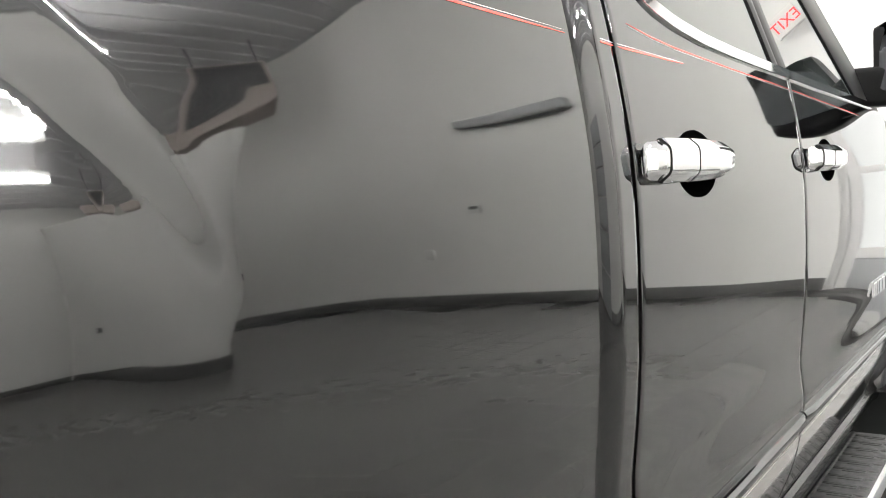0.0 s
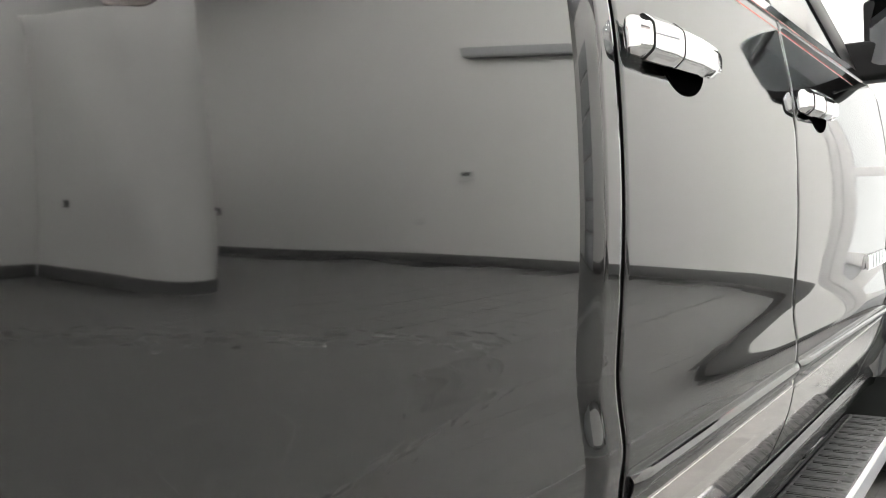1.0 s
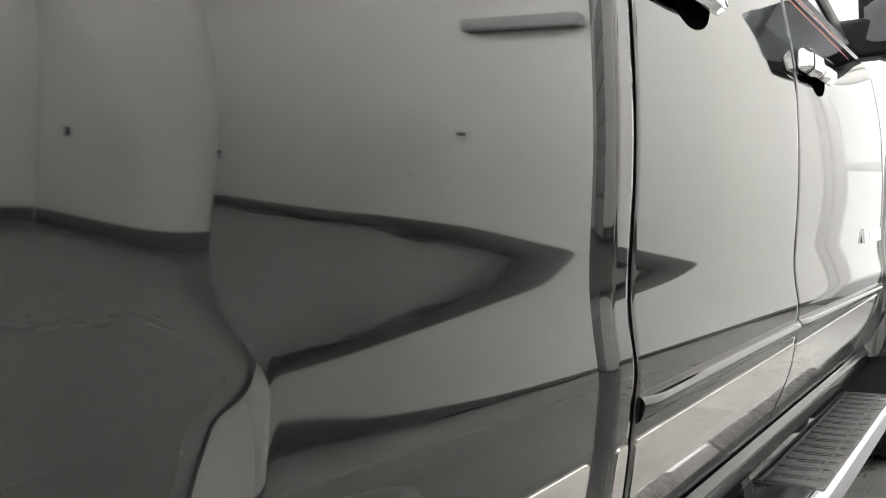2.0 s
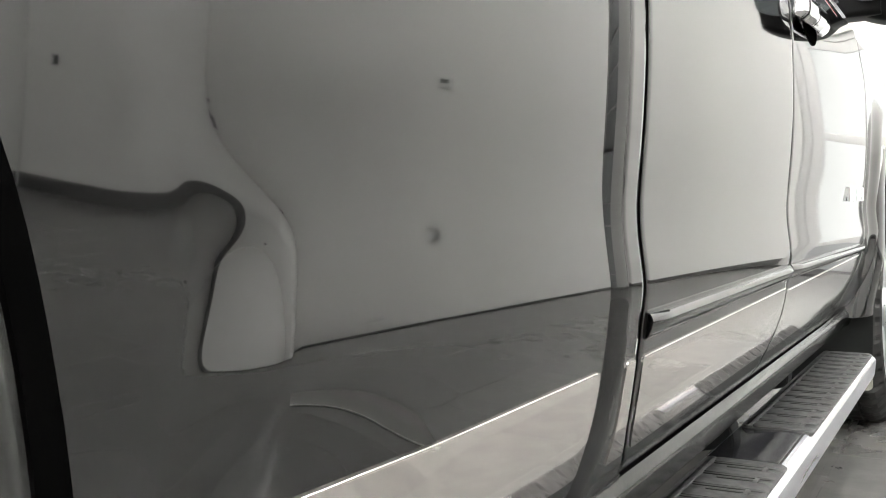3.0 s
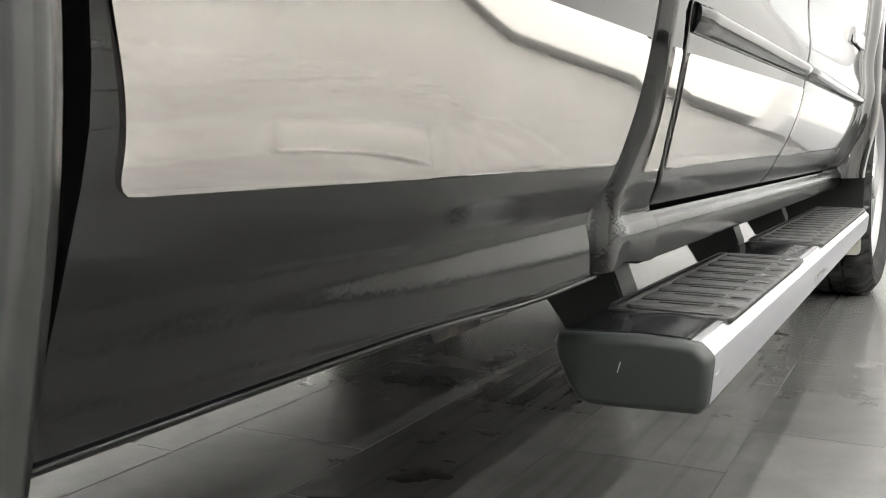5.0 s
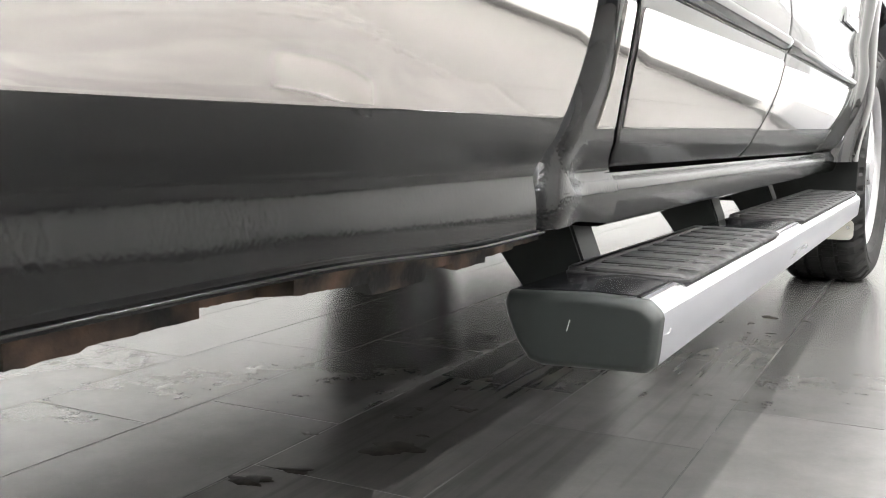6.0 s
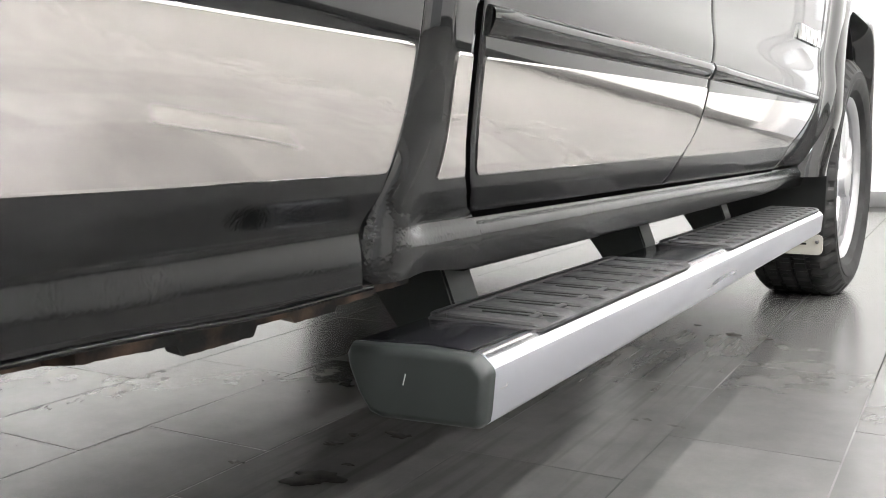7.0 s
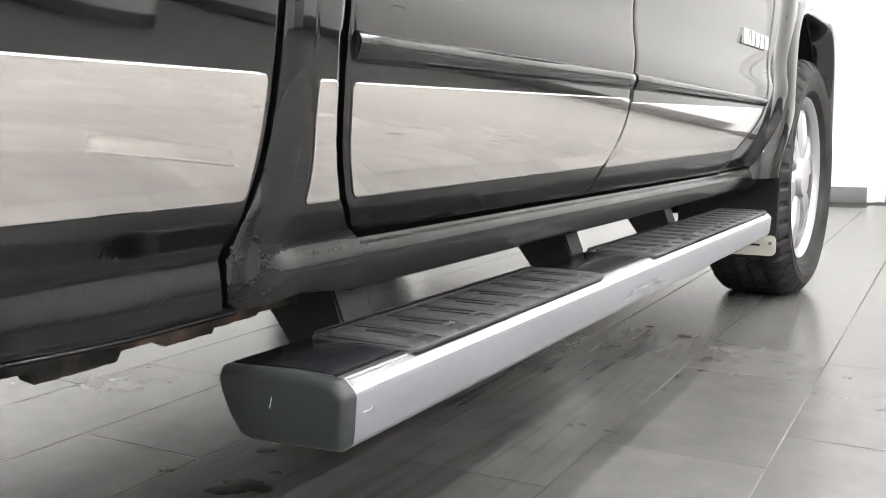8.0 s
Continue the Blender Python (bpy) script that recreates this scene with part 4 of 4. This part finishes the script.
def step_tread(bar, y0, y1, ribs):
    """Rubber pad: a low base, an inner strip, and fingers that run out to the edge with a thin rib between each pair."""
    inner, outer = -0.100, 0.0265
    pad = part("step_tread", step_block(lambda d: round_rect(inner + d, y0 + d, outer - d, y1 - d, 0.014), ((0.0, 0.0), (0.0, 0.0028), (0.002, 0.0042))), RUBBER, bar, "black rubber step tread with raised bars", sharp=30)
    part("tread_strip", step_block(lambda d: round_rect(inner + 0.002 + d, y0 + 0.004 + d, -0.078 - d, y1 - 0.004 - d, 0.010), ((0.0, 0.0035), (0.0, 0.0070), (0.0025, 0.0088))), RUBBER, pad, sharp=30)
    pitch = (y1 - y0 - 0.034) / ribs
    for k in range(ribs + 1):
        yy = y0 + 0.017 + pitch * k
        half = 0.30 * pitch
        lo, hi = max(yy - half, y0 + 0.005), min(yy + half, y1 - 0.005)
        rings = []
        for d, top in ((0.0, 0.0035), (0.0, 0.0068), (0.0025, 0.0086)):
            ring = []
            for x, y in round_rect(-0.0795, lo + d, outer - 0.0015 - 1.8 * d, hi - d, 0.008 - d, 4):
                ring.append((x, y, step_z(y, 0.371 + top - 0.003 * smooth_step(0.008, 0.026, x) * (top > 0.004))))
            rings.append(ring)
        part("tread_finger", shape_sweep(rings), RUBBER, pad, sharp=30)
        if k < ribs:
            mid = yy + pitch / 2
            part("tread_web", step_block(lambda d: round_rect(-0.0795, mid - 0.215 * pitch, 0.004 - 2 * d, mid + 0.215 * pitch, 0.003, 2), ((0.0, 0.0035), (0.0, 0.0064), (0.002, 0.0074))), RUBBER, pad, sharp=30)
            for off in (-0.115, 0.115):
                part("tread_bar", step_block(lambda d: round_rect(-0.066 - 0.10 * off, mid + (off - 0.062) * pitch + d, -0.002 - d, mid + (off + 0.062) * pitch - d, 0.0025, 2), ((0.0, 0.0070), (0.0, 0.0082), (0.0008, 0.0088))), PLASTIC, pad, "dark tread bar", sharp=30)
    return pad


def running_board():
    prof = [(-0.106, 0.370), (-0.03, 0.3735), (0.004, 0.3722), (0.0195, 0.3712), (0.0225, 0.3700), (0.0300, 0.3632), (0.0325, 0.3600), (0.0334, 0.3560), (0.0304, 0.3240), (0.0287, 0.3150), (0.0220, 0.3085),
            (-0.074, 0.305), (-0.086, 0.3085), (-0.098, 0.3260), (-0.108, 0.3500), (-0.110, 0.3620)]
    rings = [[(x, y, step_z(y, z)) for x, z in prof] for y in np.linspace(STEP_Y0, STEP_Y1, 20)]
    bar = part("running_board", shape_sweep(rings), BRUSHED, truck, "brushed aluminium running board with black rubber treads", sharp=24)
    lip = [(0.0190, 0.3716), (0.0227, 0.3703), (0.0303, 0.3635), (0.0326, 0.3601), (0.0310, 0.3590), (0.0180, 0.3690)]
    part("polished_edge", shape_sweep([[(x, y, step_z(y, z)) for x, z in lip] for y in (STEP_Y0 + 0.004, STEP_Y1 - 0.004)]), LEDGE, bar, "polished bright upper edge", sharp=24)
    cx, cz = -0.038, 0.338
    for tip, sgn in ((STEP_Y0 - 0.014, -1), (STEP_Y1 + 0.014, 1)):
        cap = []
        for k in range(9):
            q = radians(90 * k / 8)
            yy = tip - sgn * 0.011 * (1 - math.cos(q))
            shrink = 0.009 * (1 - math.sin(q))
            cap.append([(cx + (x - cx) * (1 - shrink / 0.075), yy, step_z(yy, cz + (z - cz) * (1 - shrink / 0.034))) for x, z in prof])
        yy = tip - sgn * 0.0155
        cap.append([(cx + (x - cx) * 1.012, yy, step_z(yy, cz + (z - cz) * 1.012)) for x, z in prof])
        part("end_cap", shape_sweep(cap), CAP, bar, "dark textured plastic end cap", sharp=50)
    cover = [[(x, y, step_z(y, z)) for x, z in ((-0.105, 0.3704), (-0.102, 0.3722), (-0.03, 0.3752), (0.004, 0.3738), (0.0085, 0.3728), (-0.03, 0.3725))] for y in (STEP_Y0 + 0.003, STEP_Y1 - 0.003)]
    part("top_cover", shape_sweep(cover), GLOSS, bar, "glossy black top strip", sharp=30)
    line = [[(x, y, step_z(y, z)) for x, z in ((0.0092, 0.3716), (0.0092, 0.3732), (0.0128, 0.3730), (0.0128, 0.3714))] for y in (STEP_Y0 + 0.003, STEP_Y1 - 0.003)]
    part("edge_bead", shape_sweep(line), TRIM, bar, "black rubber bead beside the bright edge", sharp=30)
    for x0, z0, rise in ((-0.048, 0.340, 0.010),):
        mark = shape_sweep([[(x0 + a, STEP_Y0 - 0.0142 - d, z0 + h) for a, h in ((0.0, 0.0), (0.0008, 0.0), (0.0036, rise), (0.0028, rise * 1.05))] for d in (0.0, 0.0005)])
        part("scuff_mark", mark, SCUFF, bar, "small pale scuff")
    nick = shape_sweep([[(0.0321 + d, y, z) for y, z in ((-0.052, 0.3403), (-0.040, 0.3398), (-0.0385, 0.3425), (-0.0378, 0.3425), (-0.039, 0.3392), (-0.052, 0.3398))] for d in (0.0, 0.0005)])
    part("scuff_mark", nick, SCUFF, bar, "small pale scratch")
    step_tread(bar, 0.043, 0.592, 8)
    step_tread(bar, 0.832, 1.862, 15)
    for y, dx in ((0.11, 0.0), (0.79, -0.005), (1.44, -0.02)):
        sec = [(-0.30, 0.47), (-0.16, 0.47), (-0.118, 0.42), (-0.100, 0.372), (-0.104, 0.345), (-0.165, 0.330), (-0.195, 0.38), (-0.24, 0.42)]
        bm = shape_sweep([[(x + dx, yy, step_z(y, z)) for x, z in sec] for yy in (y, y + 0.06)])
        bmesh.ops.bevel(bm, geom=list(bm.edges), offset=0.003, segments=2, affect="EDGES")
        part("step_bracket", bm, BRACKET, bar, "black steel step bracket", sharp=30)
    return bar


running_board()

# ---- things on the walls ----


def thing(name, label, category, m):
    ob = new(name)
    ob.matrix_world = m
    return tagged(ob, label, category)


thermo = thing("thermostat", "white wall thermostat with a dark display", "thermostat", pose(4.06, ROOM_Y1, 1.22))
part("case", shape_box((-0.07, -0.03, -0.06), (0.07, 0, 0.06), 0.008), WHITE, thermo)
part("display", shape_box((-0.045, -0.033, 0.0), (0.045, -0.029, 0.045), 0.002), DARK, thermo)
outlet = thing("wall_outlet", "white outlet plate on the wall", "outlet", pose(4.6, ROOM_Y1, 0.62))
part("plate", shape_box((-0.06, -0.012, -0.06), (0.06, 0, 0.06), 0.004), WHITE, outlet)
sw = thing("light_switch", "small dark switch box on the partition wall", "switch", pose(4.85, OFFICE_Y, 0.80, 0, 0, 90))
part("box", shape_box((-0.03, -0.02, -0.04), (0, 0.02, 0.04), 0.004), DARK, sw)
part("rocker", shape_box((-0.042, -0.012, -0.026), (-0.034, 0.012, 0.02), 0.003), WHITE, sw)
sw = thing("wall_socket", "small dark socket box low on the wall", "socket", pose(6.7, ROOM_Y1, 0.70, 0, 0, 90))
part("box", shape_box((-0.03, -0.03, -0.06), (0, 0.03, 0.06), 0.004), DARK, sw)
part("face_plate", shape_box((-0.036, -0.02, -0.05), (-0.029, 0.02, 0.01), 0.003), WHITE, sw)

unit = thing("air_curtain", "long grey air curtain mounted high on the wall", "air curtain", pose(3.3, ROOM_Y1, 2.60))
part("case", shape_box((-0.6, -0.16, -0.04), (0.6, 0, 0.10), 0.03, 3), PANEL, unit)
part("grille", shape_box((-0.55, -0.12, -0.048), (0.55, -0.03, -0.038)), DARK, unit)

heater = thing("unit_heater", "box-shaped unit heater hanging below the ceiling", "heater", pose(6.0, 5.6, 3.62, 0, 0, 45))
part("case", shape_box((-0.34, -0.38, 0), (0.30, 0.38, 0.50), 0.02), HEATER, heater)
part("grille", shape_box((-0.352, -0.33, 0.14), (-0.338, 0.33, 0.47), 0.004), DARK, heater)
for k in range(8):
    part("louvre", shape_box((-0.366, -0.325, 0.16 + 0.04 * k), (-0.351, 0.325, 0.167 + 0.04 * k)), BASE, heater)
part("fan_housing", shape_box((-0.30, -0.64, -0.02), (0.10, -0.375, 0.22), 0.03, 3), HEATER, heater)
for dy in (-0.32, 0.32):
    part("hanger_rod", shape_box((-0.008, dy - 0.008, 0.49), (0.008, dy + 0.008, CEIL - 3.58)), DARK, heater)

sign = thing("exit_sign", "white exit sign with red letters on the wall", "exit sign", pose(0.32, ROOM_Y1 - 0.16, 2.72))
part("case", shape_box((-0.115, -0.025, -0.08), (0.115, 0.025, 0.08), 0.008), WHITE, sign)
part("bracket", shape_box((-0.03, 0.024, -0.03), (0.03, 0.16, 0.03)), WHITE, sign)
font = bpy.data.curves.new("exit_text", "FONT")
font.body, font.size, font.extrude, font.align_x = "EXIT", 0.118, 0.002, "CENTER"
tmp = new("exit_text", font)
dg = bpy.context.evaluated_depsgraph_get()
me = bpy.data.meshes.new_from_object(tmp.evaluated_get(dg))
bpy.data.objects.remove(tmp)
me.materials.clear()
me.materials.append(RED)
letters = new("letters", me)
letters.parent = sign
letters.matrix_local = Matrix.Translation((0, -0.028, -0.042)) @ Matrix.Rotation(radians(90), 4, "X")

# entrance door in the end wall, pier beside it
structure(part("wall_pier", shape_box((-0.62, ROOM_Y1 - 0.05, 0), (-0.12, ROOM_Y1 - 0.002, CEIL - 0.01), 0.004), WALL), "white painted pier on the end wall", "pier")
structure(part("baseboard_pier", shape_box((-0.62, ROOM_Y1 - 0.062, 0), (-0.12, ROOM_Y1 - 0.051, 0.11), 0.003), BASE), "grey vinyl baseboard along the pier", "baseboard")
entry = new("door_1")
entry.matrix_world = pose(DOOR_X0, ROOM_Y1 + 0.04, 0)
tagged(entry, "white framed glass entrance door with a grey kick panel", "door", kind="structure")
wide = DOOR_X1 - DOOR_X0
for nm, a, b, m in (("jamb", (0, 0, 0), (0.06, 0.08, DOOR_H), WHITE), ("jamb", (wide - 0.06, 0, 0), (wide, 0.08, DOOR_H), WHITE), ("head", (0.06, 0, DOOR_H - 0.06), (wide - 0.06, 0.08, DOOR_H), WHITE),
                    ("stile", (0.064, 0.015, 0.012), (0.15, 0.06, DOOR_H - 0.064), WHITE), ("stile", (wide - 0.15, 0.015, 0.012), (wide - 0.064, 0.06, DOOR_H - 0.064), WHITE),
                    ("rail", (0.15, 0.015, 0.30), (wide - 0.15, 0.06, 0.40), WHITE), ("rail", (0.15, 0.015, DOOR_H - 0.16), (wide - 0.15, 0.06, DOOR_H - 0.064), WHITE),
                    ("rail", (0.15, 0.015, 1.12), (wide - 0.15, 0.06, 1.20), WHITE), ("kick_panel", (0.15, 0.025, 0.012), (wide - 0.15, 0.05, 0.30), PANEL),
                    ("pane", (0.15, 0.034, 0.40), (wide - 0.15, 0.042, 1.12), CLEAR), ("pane", (0.15, 0.034, 1.20), (wide - 0.15, 0.042, DOOR_H - 0.16), CLEAR)):
    pane = part(nm, shape_box(a, b, 0.003 if nm != "pane" else 0.0), m, entry)
    if nm == "pane":
        pane.visible_shadow = False
part("door_pull", shape_box((0.09, -0.04, 1.0), (0.115, 0.015, 1.22), 0.008), DARK, entry)

# sectional garage door in the side wall
gate = new("garage_door")
gate.matrix_world = pose(OFFICE_X - 0.035, -3.4, 0)
tagged(gate, "white sectional garage door with horizontal panels", "garage door", kind="structure")
for k in range(6):
    part("door_panel", shape_box((-0.03, -1.6, 0.012 + 0.44 * k), (0.03, 1.6, 0.428 + 0.44 * k), 0.012), PANEL, gate)

# ---- stains on the floor ----


def puddle(x, y, r, seed, long=1.0):
    rnd = random.Random(seed)
    bm = bmesh.new()
    n = 72
    ph = [rnd.uniform(0, 6.28) for _ in range(6)]
    ring = []
    for i in range(n):
        a = 2 * math.pi * i / n
        k = 1 + 0.22 * math.sin(2 * a + ph[0]) + 0.16 * math.sin(3 * a + ph[1]) + 0.12 * math.sin(5 * a + ph[2]) + 0.07 * math.sin(7 * a + ph[3]) + 0.05 * math.sin(11 * a + ph[4]) + 0.025 * math.sin(17 * a + ph[5])
        ring.append((r * k * math.cos(a) * long, r * k * math.sin(a)))
    shape_sweep([[(px, py, 0.0) for px, py in ring], [(px * 0.97, py * 0.97, 0.0002) for px, py in ring]], bm=bm)
    ob = part("puddle", bm, OIL, None, "dark wet oily drip on the tile")
    ob.matrix_world = pose(x, y, 0.0004)
    return tagged(ob, "dark wet oily drip on the grey tile", "puddle", group="drips under the truck")


DRIPS = ((-0.646, 0.20, 0.020, 1.7), (-0.610, 0.265, 0.018, 1.2), (-0.533, 0.418, 0.036, 1.2), (-0.608, 0.572, 0.012, 1.5), (-0.601, 0.629, 0.008, 1.6), (-0.528, 0.668, 0.018, 1.3),
         (-0.592, 0.794, 0.015, 1.6), (-0.577, 0.873, 0.008, 1.6), (-0.696, 0.416, 0.009, 1.5), (-0.176, 1.821, 0.018, 1.3), (-0.294, 1.899, 0.007, 1.6), (-0.187, 1.589, 0.005, 1.4),
         (-0.138, 1.607, 0.008, 1.5), (-0.138, 1.575, 0.005, 1.5), (-0.152, 0.975, 0.006, 1.4), (-0.172, 0.963, 0.005, 1.4), (-0.096, 0.962, 0.006, 1.4), (-0.078, 0.958, 0.004, 1.4),
         (-0.082, 1.809, 0.010, 1.5), (-0.520, 0.496, 0.007, 1.4))
for i, (x, y, r, long) in enumerate(DRIPS):
    puddle(x, y, r, 20 + i, long)

sheet_bm = shape_box((-0.157, -0.115, 0), (0.157, 0.112, 0.0015), 0.0006)
film = part("plastic_sheet", sheet_bm, FILM)
film.matrix_world = pose(0.78, 0.745, 0.001, 0, 0, 127)
part("turned_edge", shape_box((-0.157, 0.1095, 0.001), (0.157, 0.1125, 0.006), 0.0012), WHITE, film, "pale turned-up edge")
tagged(film, "pale clear plastic sheet lying on the grey tiles", "sheet")

# ---- floor ----
TILE_W, TILE_L, X_LINE = 0.2965, 0.60, -0.090
floor = structure(part("floor", shape_box((ROOM_X0, ROOM_Y0, -0.2), (ROOM_X1, ROOM_Y1 + 1.5, -0.0006)), GROUT), "grey porcelain tile floor with narrow joints", "floor")
bm = shape_box((-TILE_W / 2 + 0.0017, -TILE_L / 2 + 0.0017, -0.006), (TILE_W / 2 - 0.0017, TILE_L / 2 - 0.0017, 0.0))
tile_me = bpy.data.meshes.new("tile")
bm.to_mesh(tile_me)
bm.free()
tile_me.materials.append(TILE)
SHIFT = {-5: 0.12, -4: 0.325, -3: 0.485, -2: 0.255, -1: 0.05, 0: 0.30, 1: 0.485}
rest_v, rest_f = [], []
i0, i1 = math.floor((ROOM_X0 - X_LINE) / TILE_W) + 1, math.floor((ROOM_X1 - X_LINE) / TILE_W)
for i in range(i0, i1):
    off = SHIFT.get(i, random.Random(i).choice((0.0, 0.15, 0.3, 0.45)))
    j0, j1 = math.floor((ROOM_Y0 - off) / TILE_L) + 1, math.floor((ROOM_Y1 - off) / TILE_L)
    for j in range(j0, j1):
        cx, cy = X_LINE + (i + 0.5) * TILE_W, off + (j + 0.5) * TILE_L
        if -2.0 < cx < 1.75 and -1.2 < cy < 5.4 and not (cx < -1.4 and cy > 3.5):
            ob = new("tile", tile_me)
            ob.parent = floor
            ob.location = (cx, cy, 0.0)
        else:
            hw, hl, b = TILE_W / 2 - 0.0017, TILE_L / 2 - 0.0017, len(rest_v)
            rest_v += [(cx - hw, cy - hl, 0), (cx + hw, cy - hl, 0), (cx + hw, cy + hl, 0), (cx - hw, cy + hl, 0)]
            rest_f.append((b, b + 1, b + 2, b + 3))
me = bpy.data.meshes.new("far_tiles")
me.from_pydata(rest_v, [], rest_f)
me.materials.append(TILE)
far = new("far_tiles", me)
far.parent = floor
tagged(far, kind="stuff")
